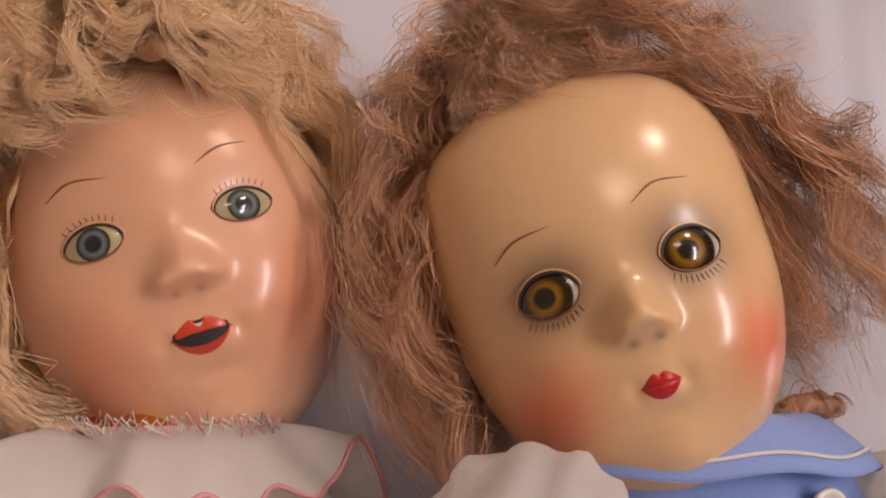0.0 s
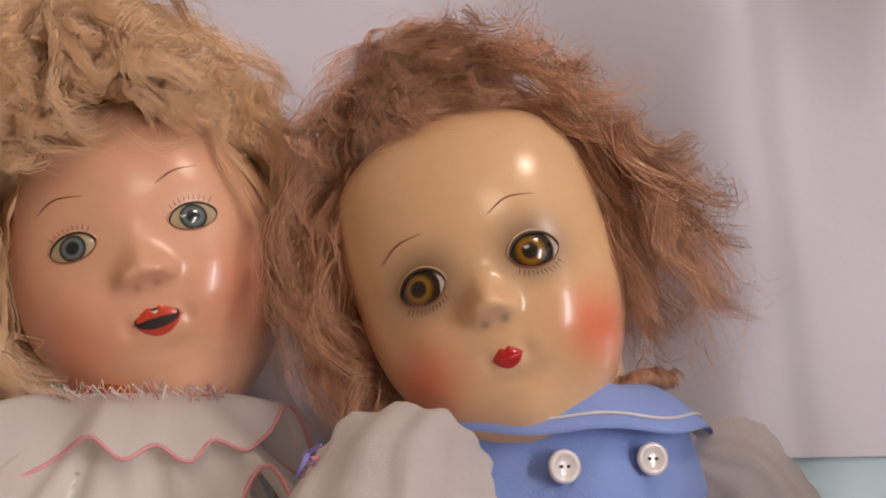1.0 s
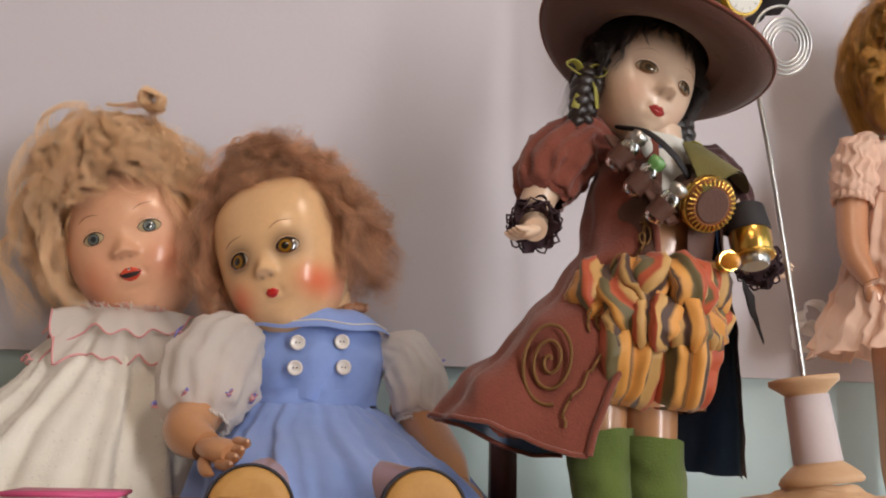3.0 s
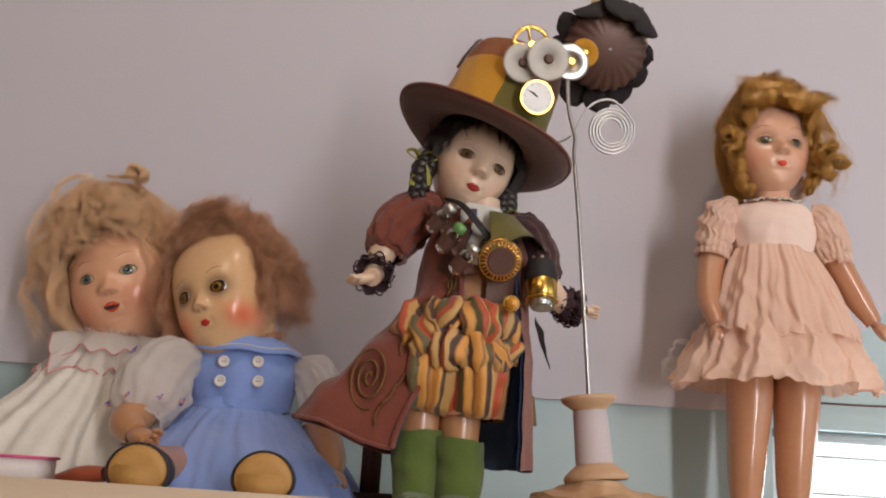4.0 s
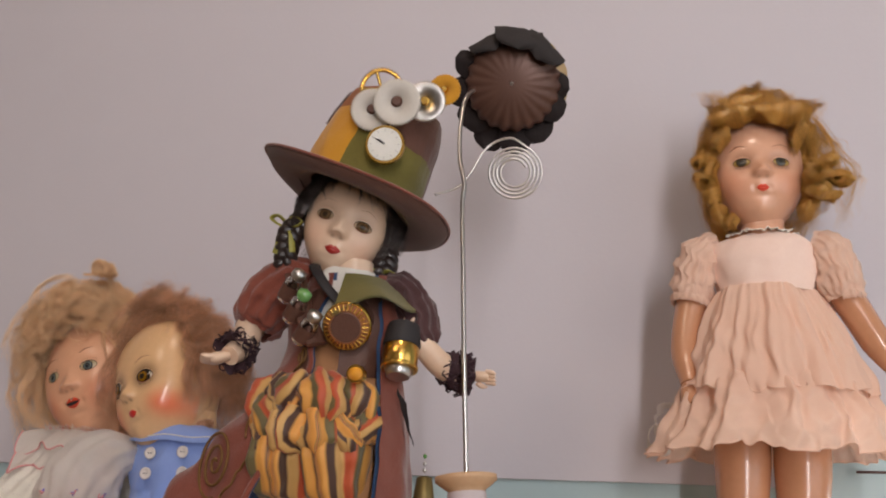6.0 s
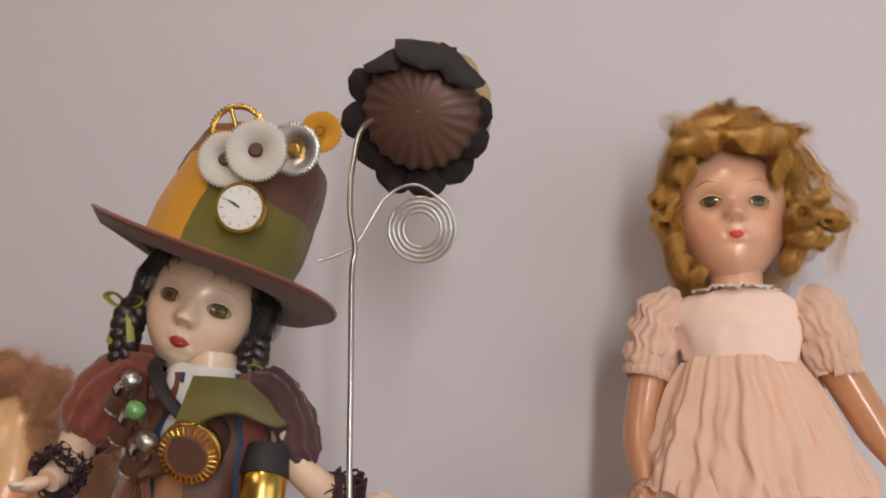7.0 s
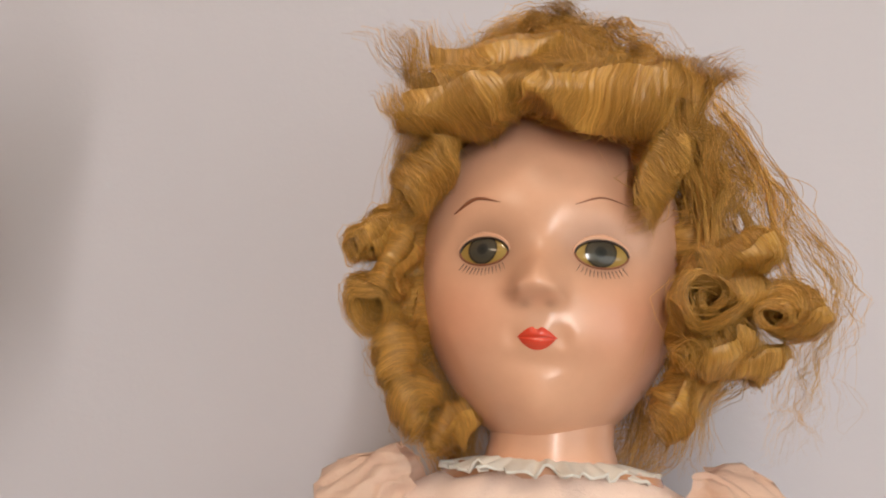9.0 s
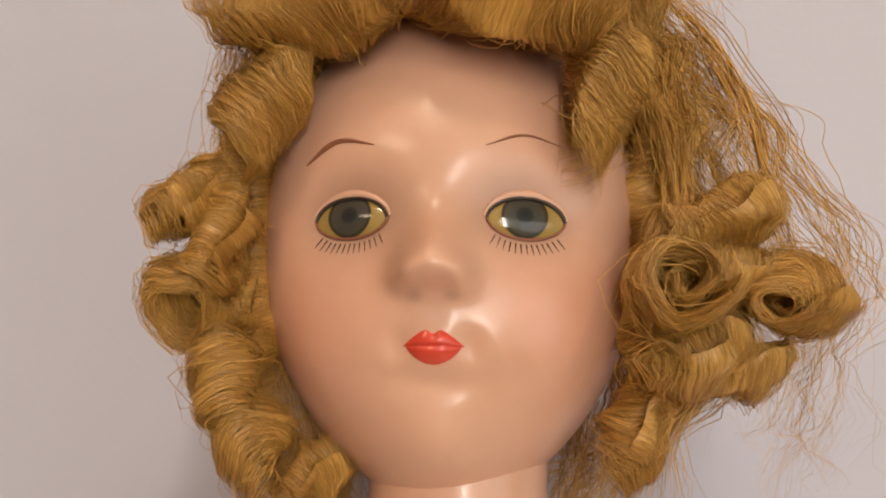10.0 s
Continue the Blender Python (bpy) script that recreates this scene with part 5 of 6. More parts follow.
P2 = loft(b2, crr, M_RUST, 70, 4, (0, 0.01, 0.02, 0.05, 0.06, 0.06), 6, span=(-38, 92), steps=50)
grid(b2, (b2.v[-1].reshape(P2.shape) - np.array([0.003, 0.0, 0.0]))[::-1], M_LINING)
part("front_panel", b2, coat)
e = Build()
tube(e, body[14:, -1] + [0, -0.0015, 0], [0.0024], M_RUST, 10)
tube(e, body[-1] + [0, 0, -0.0005], [0.0016], M_RUST, 8)
part("bound_edge", e, coat)
def on_coat(u, v):
    """A place on the front panel: u from the open edge back, v from top to hem."""
    i, j = np.clip(v * (P.shape[0] - 1), 0, P.shape[0] - 1).astype(int), np.clip((1 - u) * (P.shape[1] - 1), 0, P.shape[1] - 1).astype(int)
    return body[i, j]
for cu, cv, r0, turns, wid in ((0.15, 0.72, 0.021, 2.8, 0.0012), (0.10, 0.60, 0.010, 1.6, 0.0009), (0.08, 0.47, 0.009, 1.5, 0.0009), (0.06, 0.38, 0.007, 1.3, 0.0008)):
    q = np.linspace(0.6, turns * 6.28, 110)
    r = r0 * q / q[-1]
    base = on_coat(np.array([cu]), np.array([cv]))[0]
    d_u = on_coat(np.array([cu - 0.08]), np.array([cv]))[0] - on_coat(np.array([cu + 0.08]), np.array([cv]))[0]
    d_v = on_coat(np.array([cu]), np.array([cv - 0.06]))[0] - on_coat(np.array([cu]), np.array([cv + 0.06]))[0]
    d_u = d_u / np.linalg.norm(d_u)
    d_v = np.array([0.0, 0, 1]) * 0.75 + 0.25 * d_v / np.linalg.norm(d_v)
    d_v = d_v - d_u * (d_v @ d_u) * 0.6
    d_v = d_v / np.linalg.norm(d_v)
    nrm = np.cross(d_u, d_v)
    nrm = nrm if nrm[1] < 0 else -nrm
    e = Build()
    sp = base + np.outer(r * np.cos(q) * 0.85, d_u) + np.outer(r * np.sin(q) * 1.3, d_v) + nrm * 0.0028
    tube(e, sp, [wid], M_GOLDTHREAD, 7)
    part("braid_scroll", e, coat, "antique gold braid scroll")
e = Build()
tube(e, on_coat(np.full(40, 0.055) + 0.02 * np.sin(np.linspace(0, 9, 40)), np.linspace(0.30, 0.93, 40)) + np.array([0.001, -0.003, 0]), [0.0010], M_GOLDTHREAD, 7)
part("braid_line", e, coat, "antique gold braid line")
for pts, rad, sd in (([(0.358, 0.213, 0.170), (0.340, 0.213, 0.172), (0.321, 0.212, 0.155), (0.312, 0.208, 0.136), (0.310, 0.206, 0.130)], [0.012, 0.022, 0.0245, 0.0205, 0.0145], 1), ([(0.418, 0.213, 0.166), (0.433, 0.214, 0.162), (0.445, 0.214, 0.144), (0.450, 0.215, 0.126), (0.452, 0.216, 0.119)], [0.011, 0.0145, 0.0155, 0.0145, 0.0120], 2)):
    b = Build()
    # The second sleeve gets a darker colour than the first.
    tube(b, smooth_path(pts, 28), rad, M_RUST if sd == 1 else M_DARKSLEEVE, 64, caps=False, folds=11, fold_depth=0.075)
    b.v[-1] = wobble(b.v[-1], 0.020, 0.0018, 90 + sd)
    part("sleeve", b, coat, "puffed rust red sleeve" if sd == 1 else "puffed sleeve darker than the other")
for arm, sd in ((armL, 3), (armR, 4)):
    b = Build()
    rng = np.random.RandomState(sd)
    for k in range(3):
        c, d = arm[-7 + 2 * k], arm[-1] - arm[-4]
        d = d / np.linalg.norm(d)
        u = np.cross(d, (0, 0, 1.0)); u /= np.linalg.norm(u)
        w = np.cross(d, u)
        q = np.linspace(0, 6.283 * 3, 120)
        rr = 0.0105 + 0.0025 * k + 0.0025 * np.sin(q * 4.7 + k) + 0.001 * np.sin(17 * q)
        ring = c + np.outer(rr * np.cos(q), u) + np.outer(rr * np.sin(q), w) + np.outer(0.005 * np.sin(q * 5.3), d)
        tube(b, ring, [0.0007], M_LACE, 5)
        rows = np.array([c + np.outer((0.010 + 0.005 * s + 0.0025 * s * np.sin(q[:60] * 6)) * np.cos(q[:60] * 2 / 1.0 * 0.5), u) + np.outer((0.010 + 0.005 * s + 0.0025 * s * np.sin(q[:60] * 6)) * np.sin(q[:60]), w) + d * (0.006 * s) for s in np.linspace(0, 1, 5)])
        grid(b, rows, M_LACE)
    thing("lace_cuff", b, "ruffled plum black lace cuff at a doll's wrist", "cuff", "lace cuffs")
# Shirt front, vest, capelet.
b = Build()
loft(b, [(0.39, 0.207, 0.176, 0.020, 0.019), (0.39, 0.2085, 0.165, 0.026, 0.024), (0.39, 0.2085, 0.12, 0.034, 0.032)], M_TRIM, 60, 9, (0.02, 0.04, 0.03), 91)
thing("doll_shirt", b, "white cotton doll shirt with open collar", "shirt")
b = Build()
loft(b, [(0.389, 0.21, 0.155, 0.037, 0.034), (0.388, 0.2095, 0.12, 0.040, 0.038), (0.386, 0.209, 0.088, 0.040, 0.038)], M_BROWN, 80, 6, (0.02, 0.03, 0.03), 92, span=(-75, 258))
thing("leather_vest", b, "dark brown leather doll vest", "vest")
b = Build()
rows = []
for k in np.linspace(0, 1, 10):
    ang = np.radians(np.linspace(-86, -4, 34))
    r = 0.028 + 0.027 * k
    rows.append(np.stack([0.395 + r * np.cos(ang) * 1.0, 0.205 + r * np.sin(ang) * 1.0, 0.168 - 0.036 * k + 0.005 * np.sin(5 * ang) * k + 0.014 * k * np.clip(np.cos(ang), 0, 1)], -1))
grid(b, np.array(rows), M_OLIVE)
grid(b, np.array(rows)[::-1] - [0, -0.0012, 0.0012], M_OLIVE)
thing("olive_capelet", b, "olive suede shoulder cape on the costumed doll", "cape")
b = Build()
strap = smooth_path([(0.362, 0.20, 0.182), (0.372, 0.176, 0.172), (0.385, 0.166, 0.156), (0.396, 0.169, 0.144), (0.402, 0.174, 0.138)], 30)
tube(b, strap, [0.0045], M_BLACK, 10, flat=0.35)
thing("shoulder_strap", b, "black ribbon strap across the doll's chest", "strap")
b = Build()
tube(b, smooth_path([(0.352, 0.186, 0.169), (0.360, 0.176, 0.151), (0.372, 0.169, 0.129), (0.384, 0.164, 0.109)], 20), [0.009], M_BROWN, 12, flat=0.3)
band = thing("bandolier", b, "brown leather bandolier holding small glass vials", "bandolier")
for c, cap_mat in (((0.357, 0.170, 0.157), M_STEEL), ((0.366, 0.163, 0.139), M_JADE), ((0.378, 0.158, 0.121), M_STEEL)):
    vial = thing("glass_vial", None, "small corked glass vial in the bandolier", "vial", "vials on the bandolier")
    c = np.array(c)
    ax = np.array([0.55, -0.35, 0.65]) / np.linalg.norm([0.55, -0.35, 0.65])
    b = Build()
    tube(b, [c - ax * 0.016, c - ax * 0.014, c + ax * 0.004, c + ax * 0.007], [0.004, 0.0065, 0.0065, 0.004], M_GLASS, 16)
    part("bottle", b, vial, "clear glass bottle")
    b = Build()
    tube(b, [c - ax * 0.012, c + ax * 0.0], [0.0072, 0.0074], M_BROWN, 14, caps=False)
    part("leather_loop", b, vial, "brown leather loop")
    b = Build()
    tube(b, [c + ax * 0.006, c + ax * 0.009, c + ax * 0.013, c + ax * 0.0145], [0.0045, 0.006, 0.0055, 0.002], cap_mat, 14)
    part("stopper", b, vial, "bead stopper")
scope = thing("brass_spyglass", None, "brass and leather spyglass with a ribbed end", "spyglass")
c, ax = np.array([0.405, 0.178, 0.130]), np.array([0.12, -0.88, -0.42])
ax = ax / np.linalg.norm(ax)
for nm, s0, s1, r, m, lab in (("barrel", -0.012, 0.014, (0.0155, 0.0165), M_BROWN, "brown leather barrel"), ("brass_ring", 0.013, 0.0195, (0.0185, 0.0185), M_BRASS, "polished brass ring"), ("ribbed_end", 0.0193, 0.0225, (0.017, 0.0135), M_COPPER, "ribbed copper brown end"), ("lens_cap", 0.022, 0.0235, (0.0118, 0.011), M_BROWN, "dark brown lens cap")):
    b = Build()
    tube(b, [c + ax * s0, c + ax * (s0 * 0.9 + s1 * 0.1), c + ax * (s0 * 0.1 + s1 * 0.9), c + ax * s1], [r[0] * 0.97, r[0], r[1], r[1] * 0.96], m, 36)
    part(nm, b, scope, lab)
u = np.cross(ax, (0, 0, 1.0)); u /= np.linalg.norm(u)
w = np.cross(ax, u)
for k in range(30):
    q = k / 30 * 6.283
    o = np.cos(q) * u + np.sin(q) * w
    b = Build()
    tube(b, [c + ax * 0.0225 + o * 0.0125, c + ax * 0.0215 + o * 0.0168], [0.0009], M_BRASS, 5)
    part("rib", b, scope)
jar = thing("brass_canister", None, "small brass canister hanging in a dark pouch", "canister")
c, ax = np.array([0.444, 0.186, 0.122]), np.array([0.02, -0.25, -1.0])
ax = ax / np.linalg.norm(ax)
for nm, s0, s1, r, m, lab in (("pouch", -0.006, 0.012, (0.0125, 0.0145), M_BLACK, "black leather pouch"), ("body", 0.012, 0.028, (0.0138, 0.0132), M_BRASS, "polished brass body"), ("band", 0.0275, 0.030, (0.0142, 0.0142), M_BRASS, "brass band"), ("foot", 0.030, 0.036, (0.011, 0.009), M_STEEL, "grey metal foot")):
    b = Build()
    tube(b, [c + ax * s0, c + ax * (s0 * 0.92 + s1 * 0.08), c + ax * (s0 * 0.08 + s1 * 0.92), c + ax * s1], [r[0] * 0.96, r[0], r[1], r[1] * 0.95], m, 28)
    part(nm, b, jar, lab)
brooch = thing("amber_brooch", None, "amber bead brooch in a brass setting on the bloomers", "brooch")
b = Build()
tube(b, [(0.418, 0.160, 0.086), (0.419, 0.152, 0.085), (0.4195, 0.150, 0.085)], [0.0055, 0.0045, 0.0015], M_AMBER, 16)
part("bead", b, brooch, "amber bead")
b = Build()
tube(b, [(0.418, 0.163, 0.086), (0.418, 0.158, 0.086)], [0.0072, 0.0068], M_BRASS, 18)
part("setting", b, brooch, "brass setting")
b = Build()
rows = np.array([[(0.437 + 0.010 * u + 0.005 * v, 0.188 + 0.003 * v, 0.075 - 0.012 * u - 0.040 * v * (0.6 + u * 0.4)) for u in np.linspace(-0.5, 0.5, 6)] for v in np.linspace(0, 1, 10)])
grid(b, wobble(rows + [0.008, 0, 0], 0.03, 0.002, 3), M_BLACK)
grid(b, wobble(rows + [0.008, 0.001, 0], 0.03, 0.002, 3)[::-1], M_BLACK)
thing("black_ribbon_end", b, "black ribbon end hanging at the doll's side", "ribbon")
bell = thing("hanging_bells", None, "two small dull brass bells on a beaded chain", "bells")
for c, r, h, nm in (((0.446, 0.262, 0.008), 0.0095, 0.026, "upper_bell"), ((0.444, 0.262, -0.028), 0.0085, 0.024, "lower_bell")):
    b = Build()
    c = np.array(c)
    tube(b, [c + [0, 0, h * 0.55], c + [0, 0, h * 0.5], c + [0, 0, 0], c - [0, 0, h * 0.5]], [0.002, r * 0.65, r * 0.85, r], M_BELL if nm == "upper_bell" else M_BROWN, 20)
    part(nm, b, bell)
b = Build()
for k in range(9):
    c = np.array((0.4455, 0.262, 0.038 - k * 0.0055))
    tube(b, [c + [0, 0, 0.002], c, c - [0, 0, 0.002]], [0.0006, 0.0019 if k < 3 else 0.0011, 0.0006], M_JADE if k < 1 else M_STEEL, 8)
part("bead_chain", b, bell, "beaded chain")
for c0, sd in ((h3.world(np.array([[-46, 32, -14]]))[0], 1), (h3.world(np.array([[42, 28, -30]]))[0], 2)):
    b = Build()
    for k, q in enumerate((0.3, 2.6, 4.2, 5.3)):
        tip = c0 + np.array([math.cos(q) * 0.015, -0.006, math.sin(q) * 0.016 - 0.004])
        loop = smooth_path([c0, (c0 + tip) / 2 + [0, -0.004, 0.004], tip, (c0 + tip) / 2 + [0.002, -0.003, -0.004], c0] if k < 2 else [c0, (c0 + tip) / 2 + [0.002, -0.004, 0], tip + [0, 0, -0.008]], 16)
        tube(b, loop, [0.0028], M_RIBBON, 8, flat=0.25)
    thing("ribbon_bow", b, "yellow-green ribbon bow tied on a black braid", "ribbon bow", "bows on the braids")

# ---- the hat ----
HM = Matrix.Translation((0.387, 0.207, 0.237)) @ Matrix.Rotation(radians(21), 4, "Y") @ Matrix.Rotation(radians(-5), 4, "X")
def hat_pt(x, y, z):
    return np.array(HM @ Vector((x, y, z)))
hat = thing("patchwork_hat", None, "brown suede top hat with mustard and olive patches and clock gears", "hat")
b = Build()
ang = np.linspace(0, 2 * np.pi, 96, endpoint=False)
prof = [(0.040, 0.004), (0.046, 0.001), (0.060, -0.003), (0.074, -0.003), (0.081, 0.002), (0.083, 0.0045), (0.0815, 0.006), (0.074, 0.001), (0.060, 0.001), (0.046, 0.006)]
rows = []
for r, z in prof:
    dip = 0.005 * np.cos(2 * ang) * (r - 0.04) / 0.04
    rows.append(np.stack([r * np.cos(ang), r * np.sin(ang) * 1.02, z - dip * -1.0], -1))
grid(b, xform(np.array(rows), HM), M_HATBROWN, close_v=True)
part("brim", b, hat)
b = Build()
tube(b, np.vstack([xform(np.array(rows)[5], HM), xform(np.array(rows)[5][:1], HM)]), [0.0013], M_RUST, 6, caps=False)
part("brim_edge", b, hat, "russet bound brim edge")
def crown(z):
    return np.interp(z, [0, 0.03, 0.07, 0.088, 0.096, 0.1], [0.050, 0.050, 0.046, 0.041, 0.030, 0.004])
zs = np.r_[np.linspace(0, 0.088, 14), 0.092, 0.096, 0.0985, 0.1]
for nm, a0, a1, z0, z1, m in (("mustard_patch", -165, -92, 0.0, 0.064, M_YELLOW), ("olive_patch", -92, 10, 0.0, 0.05, M_OLIVE), ("brown_patch", -92, 10, 0.05, 0.1, M_HATBROWN), ("russet_patch", -165, -92, 0.064, 0.1, M_COPPER), ("back_patch", 10, 195, 0.0, 0.1, M_HATBROWN)):
    b = Build()
    zz = np.unique(np.r_[z0, zs[(zs > z0) & (zs < z1)], z1])
    q = np.radians(np.linspace(a0, a1, 40))
    P = np.array([np.stack([crown(z) * np.cos(q) * 1.0, crown(z) * np.sin(q), z + 0 * q], -1) for z in zz])
    grid(b, wobble(xform(P, HM), 0.03, 0.001, 8), m)
    part(nm, b, hat, nm.replace("_", " ") + " of suede")
b = Build()
for k in range(26):
    p = hat_pt(crown(0.06 + 0.0012 * k) * math.cos(math.radians(-166)), crown(0.07) * math.sin(math.radians(-166)), 0.055 + 0.0014 * k)
    tube(b, [p + [-0.001, -0.001, 0], p + [-0.003, -0.004, 0.0005]], [0.0006], M_BROWN, 5)
part("lacing", b, hat, "dark brown lacing")


def gear(build, centre, normal, radius, teeth, thick, mat, hub=0.22, spokes=0):
    """A clock wheel: toothed rim with a hub, solid or on spokes."""
    n = np.array(normal, float)
    n /= np.linalg.norm(n)
    u = np.cross(n, (0, 0, 1.0))
    u /= np.linalg.norm(u)
    w = np.cross(n, u)
    N = teeth * 4
    q = np.arange(N) / N * 2 * np.pi
    rim = radius * np.where((np.arange(N) % 4) < 2, 1.0, 0.93)
    inner = radius * (0.78 if spokes else hub * 0.6)
    ring = lambda r, h: np.array(centre) + np.outer(r * np.cos(q), u) + np.outer(r * np.sin(q), w) + n * h
    grid(build, np.array([ring(inner + 0 * rim, 0), ring(inner + 0 * rim, thick), ring(rim * 0.9, thick), ring(rim, thick * 0.9), ring(rim, 0), ring(inner + 0 * rim, 0)]), mat, close_v=True)
    for k in range(spokes):
        d = math.cos(k / spokes * 6.283) * u + math.sin(k / spokes * 6.283) * w
        tube(build, [np.array(centre) + n * thick / 2, np.array(centre) + n * thick / 2 + d * radius * 0.82], [radius * 0.075], mat, 8)
    tube(build, [np.array(centre) - n * 0.0005, np.array(centre) + n * thick * 1.8], [radius * hub, radius * hub * 0.9], mat, 20)
    return n


face = np.array([0.18, -0.95, -0.18])
for nm, c, r, tth, m, sp, lab in (("gear", (0.4235, 0.1540, 0.3115), 0.0180, 40, M_BRASS, 5, "spoked brass clock gear"), ("gear", (0.4165, 0.1550, 0.295), 0.0175, 44, M_NICKEL, 0, "plain pale metal disc gear"), ("gear", (0.4380, 0.1505, 0.298), 0.0190, 52, M_NICKEL, 0, "white metal toothed gear"), ("gear", (0.4585, 0.1580, 0.3005), 0.0165, 44, M_STEEL, 0, "grey steel gear"), ("gear", (0.4715, 0.1670, 0.314), 0.0130, 30, M_YELLOW, 0, "pale yellow toothed gear")):
    b = Build()
    gear(b, c, face, r, tth, 0.0016, m, 0.2, sp)
    g = part(nm, b, hat, lab)
    if m is not M_BRASS:
        e = Build()
        p = np.array(c) + face / np.linalg.norm(face) * 0.003
        tube(e, [p - face * 0.001, p + face * 0.0012], [r * 0.24, r * 0.16], M_BROWN if m is M_NICKEL else M_BRASS, 16)
        part("pin", e, g, "gear pin")

b = Build()
c = np.array((0.4300, 0.1525, 0.2635))
nf = face / np.linalg.norm(face)
tube(b, [c - nf * 0.004, c - nf * 0.001, c + nf * 0.0018], [0.0145, 0.0158, 0.0148], M_BRASS, 40)
dial = part("watch", b, hat, "small gold-cased watch with white face")
b = Build()
tube(b, [c + nf * 0.0016, c + nf * 0.0022], [0.0132, 0.0130], M_CHERRY, 40)
part("dial", b, dial, "white dial")
u = np.cross(nf, (0, 0, 1.0)); u /= np.linalg.norm(u)
w = np.cross(u, nf)
for k in range(12):
    b = Build()
    d = math.cos(k / 12 * 6.283) * u + math.sin(k / 12 * 6.283) * w
    tube(b, [c + nf * 0.0024 + d * 0.0098, c + nf * 0.0024 + d * 0.0118], [0.0004], M_STEEL, 5)
    part("hour_mark", b, dial)
for ln, q in ((0.0085, 2.6), (0.006, 2.45)):
    b = Build()
    d = math.cos(q) * -u + math.sin(q) * w
    tube(b, [c + nf * 0.003, c + nf * 0.003 + d * ln], [0.0005, 0.0003], M_SHOE, 6)
    part("watch_pointer", b, dial, "dark pointer")

# ---- flower stand on a spool ----
stand = thing("flower_stand", None, "metal flower on a wire stem set in a wooden thread spool", "ornament")
T0, T1 = np.array((0.500, 0.205, -0.050)), np.array((0.492, 0.209, 0.019))
ax = (T1 - T0) / np.linalg.norm(T1 - T0)
L = np.linalg.norm(T1 - T0)
b = Build()
tube(b, [T0 + ax * L * s for s in (0, 0.03, 0.08, 0.16, 0.2, 0.84, 0.88, 0.95, 1.0, 1.0)], np.interp(np.linspace(0, 1, 40), np.linspace(0, 1, 10), [0.026, 0.0275, 0.026, 0.019, 0.0145, 0.013, 0.0165, 0.0235, 0.0245, 0.006])[[0, 4, 9, 13, 17, 22, 26, 30, 35, 39]], M_SPOOL, 48)
part("spool", b, stand, "turned birch spool")
b = Build()
tube(b, [T0 + ax * L * 0.2, T0 + ax * L * 0.83], [0.0158, 0.0143], M_THREAD, 40)
part("paper_label", b, stand, "pale lilac paper round the spool")
b = Build()
stem = smooth_path([T1 - ax * 0.01, (0.486, 0.214, 0.10), (0.480, 0.221, 0.18), (0.475, 0.228, 0.240), (0.4755, 0.230, 0.258), (0.4695, 0.233, 0.285), (0.468, 0.238, 0.32), (0.472, 0.250, 0.352), (0.495, 0.276, 0.368)], 70)
tube(b, stem, [0.0019], M_STEEL, 10)
part("stem", b, stand, "bent steel wire stem")
FC, FD = np.array((0.507, 0.266, 0.366)), np.array((0.10, -0.86, -0.42))
FD = FD / np.linalg.norm(FD)
fu = np.cross(FD, (0, 0, 1.0)); fu /= np.linalg.norm(fu)
fw = np.cross(fu, FD)
b = Build()
q = np.linspace(0, 2 * np.pi, 180, endpoint=False)
rows = []
for s in np.linspace(0, 1, 22):
    r = 0.0415 * math.sin(s * math.pi / 2) ** 0.9
    h = 0.020 * math.cos(s * math.pi / 2) ** 0.8
    rr = r * (1 + 0.028 * np.sin(22 * q) * min(1, s * 2))
    rows.append(FC + np.outer(rr * np.cos(q), fu) + np.outer(rr * np.sin(q), fw) + FD * h)
grid(b, np.array(rows), M_TIN, close_v=True)
dome = part("ribbed_centre", b, stand, "brown ribbed tin centre")
b = Build()
tube(b, [FC + FD * 0.0195, FC + FD * 0.0215], [0.0022, 0.001], M_STEEL, 10)
part("rivet", b, dome, "small bright rivet")
# Petals: angle round the centre (0 away from the tall doll's left, 90 up), reach, half width, bend forwards, how far it folds back in.
PETALS = ((352, 0.060, 0.0135, 0.004, 0.0), (322, 0.060, 0.016, 0.0, 0.0), (296, 0.064, 0.0155, -0.002, 0.0), (268, 0.063, 0.0150, 0.002, 0.0), (241, 0.058, 0.0145, 0.0, 0.0), (212, 0.052, 0.013, 0.004, 0.0), (185, 0.050, 0.013, 0.008, 0.0), (25, 0.056, 0.012, 0.010, 0.0),
          (62, 0.050, 0.019, 0.026, 0.018), (98, 0.050, 0.021, 0.030, 0.022), (134, 0.050, 0.020, 0.028, 0.020))
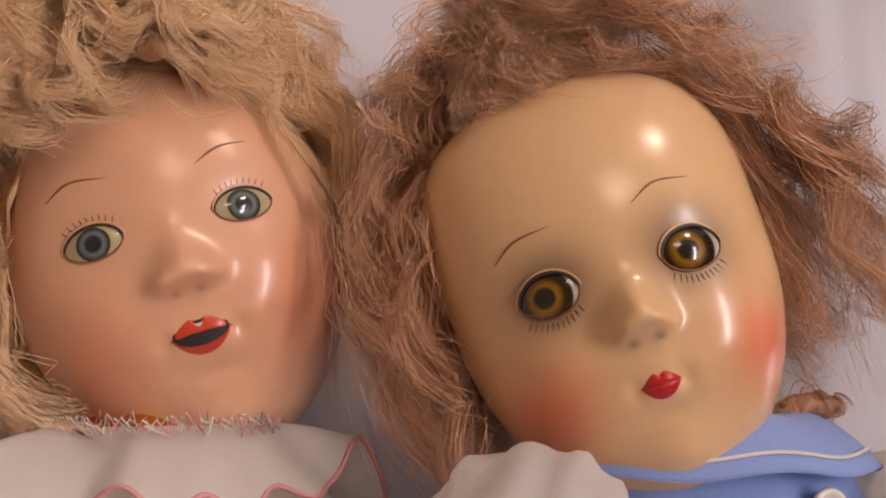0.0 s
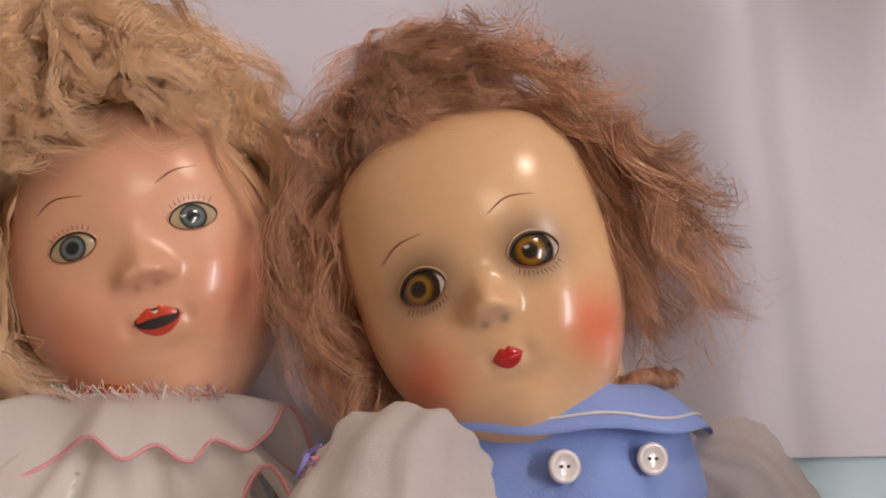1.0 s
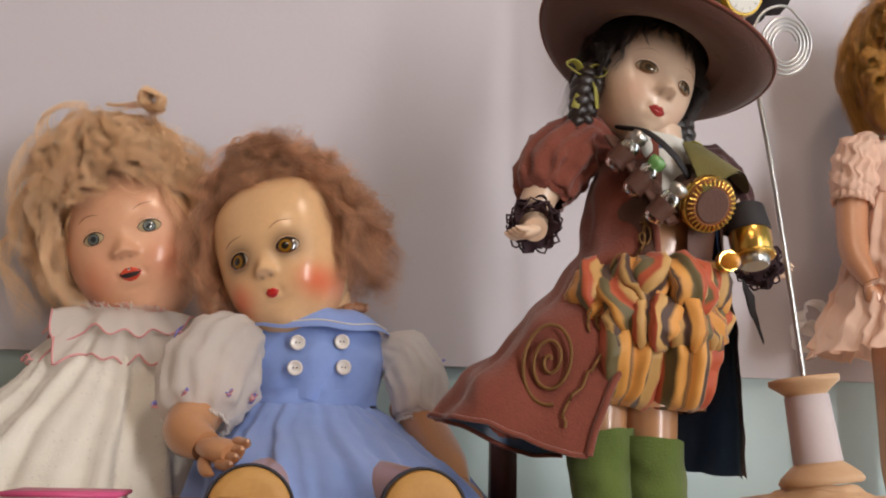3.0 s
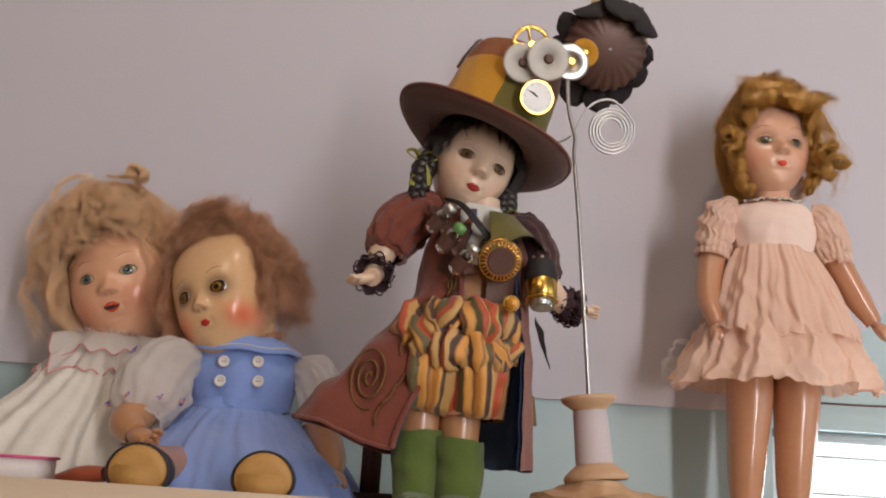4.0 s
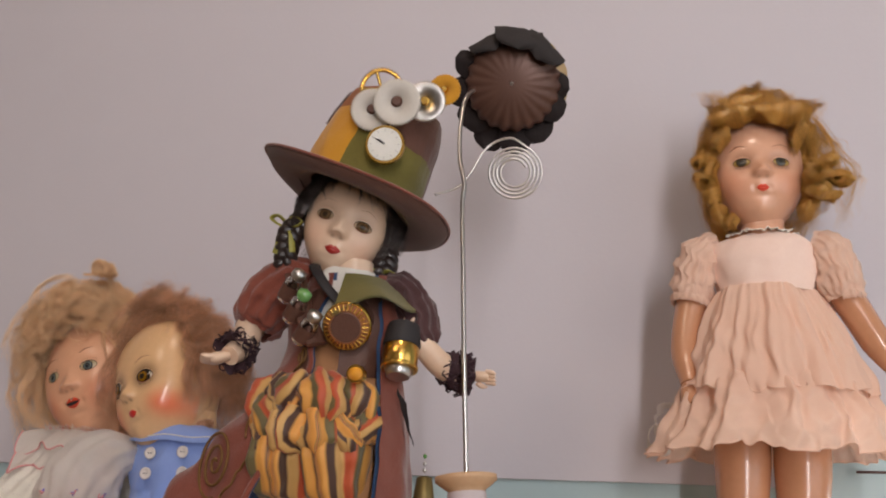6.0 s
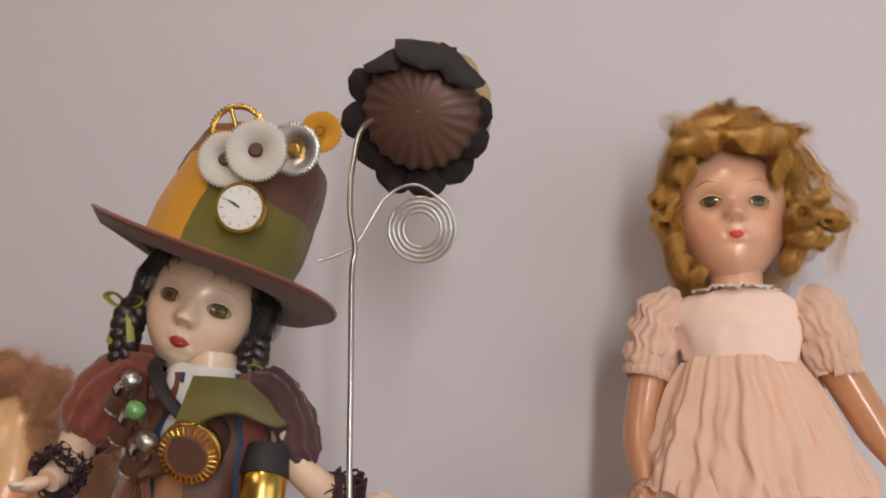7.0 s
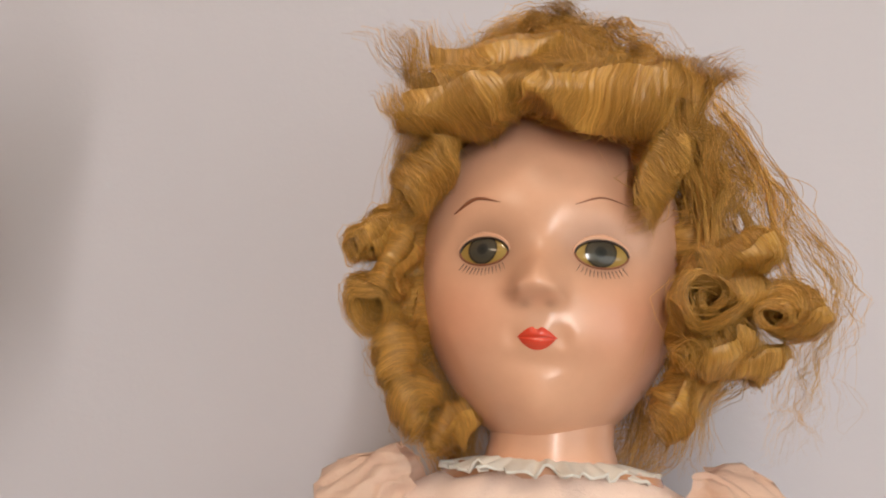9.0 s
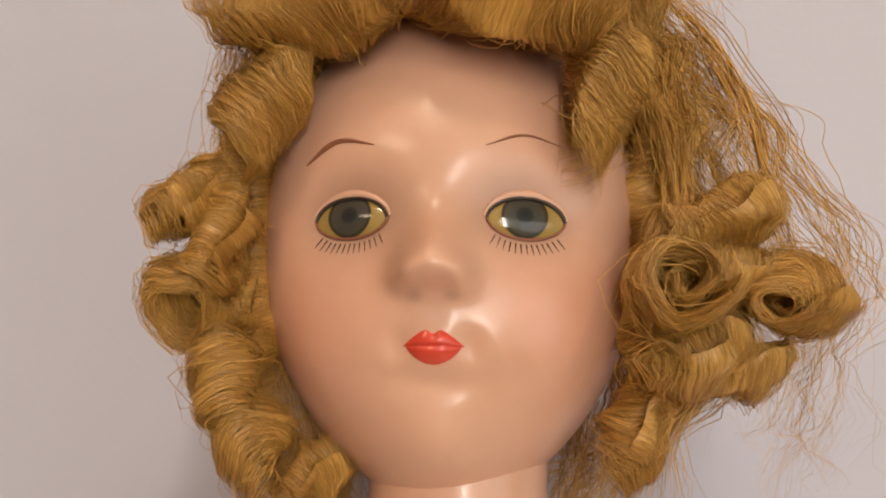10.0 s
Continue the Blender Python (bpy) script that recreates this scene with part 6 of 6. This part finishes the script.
for k, (deg, ln, wd, bend, fold) in enumerate(PETALS):
    q0 = radians(deg)
    b = Build()
    d, sd = math.cos(q0) * fu + math.sin(q0) * fw, -math.sin(q0) * fu + math.cos(q0) * fw
    rows = []
    for s in np.linspace(0, 1, 16):
        wdt = wd * (0.55 + 0.45 * min(1, s / 0.6)) * (1 - max(0, (s - 0.62) / 0.38) ** 2.6) ** 0.5 + 0.0004
        out = 0.018 + (ln - 0.018) * min(1.0, s * (1.0 if not fold else 1.5)) - fold * max(0, s - 0.6) / 0.4
        rise = bend * (s * s if not fold else min(1, s * 1.25) ** 1.5) + 0.003 * math.sin(4 * s + k)
        rows.append([FC - FD * (0.006 - 0.003 * (k % 2)) + d * out + sd * wdt * t + FD * (rise + 0.003 * (1 - t * t)) for t in np.linspace(-1, 1, 9)])
    P = wobble(np.array(rows), 0.04, 0.0018, 20 + k)
    m = M_GREYPETAL if fold else M_DARKPETAL
    grid(b, P, m)
    grid(b, P[::-1] - FD * 0.0014, m)
    part("petal", b, stand, "charcoal leather petal folded over the centre" if fold else "black-brown leather petal")
b = Build()
q = np.linspace(1.2, 3.5, 60)
rows = [FC - FD * 0.016 + np.outer((0.028 + 0.018 * s + 0.0025 * s * np.abs(np.sin(6 * q))) * np.cos(q), fu) + np.outer((0.028 + 0.018 * s + 0.0025 * s * np.abs(np.sin(6 * q))) * np.sin(q), fw) for s in np.linspace(0, 1, 5)]
grid(b, np.array(rows), M_STRAW)
grid(b, np.array(rows)[::-1] - FD * 0.001, M_STRAW)
part("scalloped_backing", b, stand, "tan scalloped backing")
b = Build()
q = np.linspace(0, 6.283 * 4.1, 200)
r = np.linspace(0.0105, 0.0235, 200)
CC, cd = np.array((0.513, 0.252, 0.276)), np.array((0.15, -0.95, -0.25))
cd = cd / np.linalg.norm(cd)
cu = np.cross(cd, (0, 0, 1.0)); cu /= np.linalg.norm(cu)
cw = np.cross(cu, cd)
spiral = CC - np.outer(r * np.cos(q + 0.4), cu) + np.outer(r * np.sin(q + 0.4), cw)
tail = smooth_path([spiral[-1], CC + cu * 0.004 + cw * 0.029, CC + cu * 0.024 + cw * 0.020, (0.472, 0.238, 0.262), (0.452, 0.225, 0.248)], 24)
tube(b, spiral, [0.0011], M_STEEL, 8)
tube(b, tail, [0.0011], M_STEEL, 8)
part("wire_coil", b, stand, "coiled silver wire")
clock = thing("round_tin", None, "round metal tin with a birch lid under the spool", "tin")
b = Build()
tube(b, [(0.515, 0.225, -0.0846), (0.515, 0.225, -0.083), (0.515, 0.225, -0.070), (0.515, 0.225, -0.068)], [0.061, 0.063, 0.063, 0.061], M_STEEL, 64)
part("body", b, clock, "shiny metal body")
b = Build()
loft(b, [(0.515, 0.225, -0.0685, 0.060, 0.060), (0.515, 0.225, -0.068, 0.067, 0.067), (0.515, 0.224, -0.064, 0.066, 0.066), (0.511, 0.219, -0.060, 0.045, 0.045), (0.502, 0.208, -0.054, 0.028, 0.028), (0.500, 0.205, -0.050, 0.024, 0.024)], M_SPOOL, 64)
part("lid", b, clock, "domed birch lid")
b = Build()
box(b, (0.30, 0.30, SHELF), (0.318, 0.318, 0.02), M_WOODDARK, 0.002)
box(b, (0.27, 0.28, SHELF), (0.40, 0.34, SHELF + 0.012), M_WOODDARK, 0.003)
thing("doll_stand", b, "dark mahogany doll stand behind the boots", "stand")
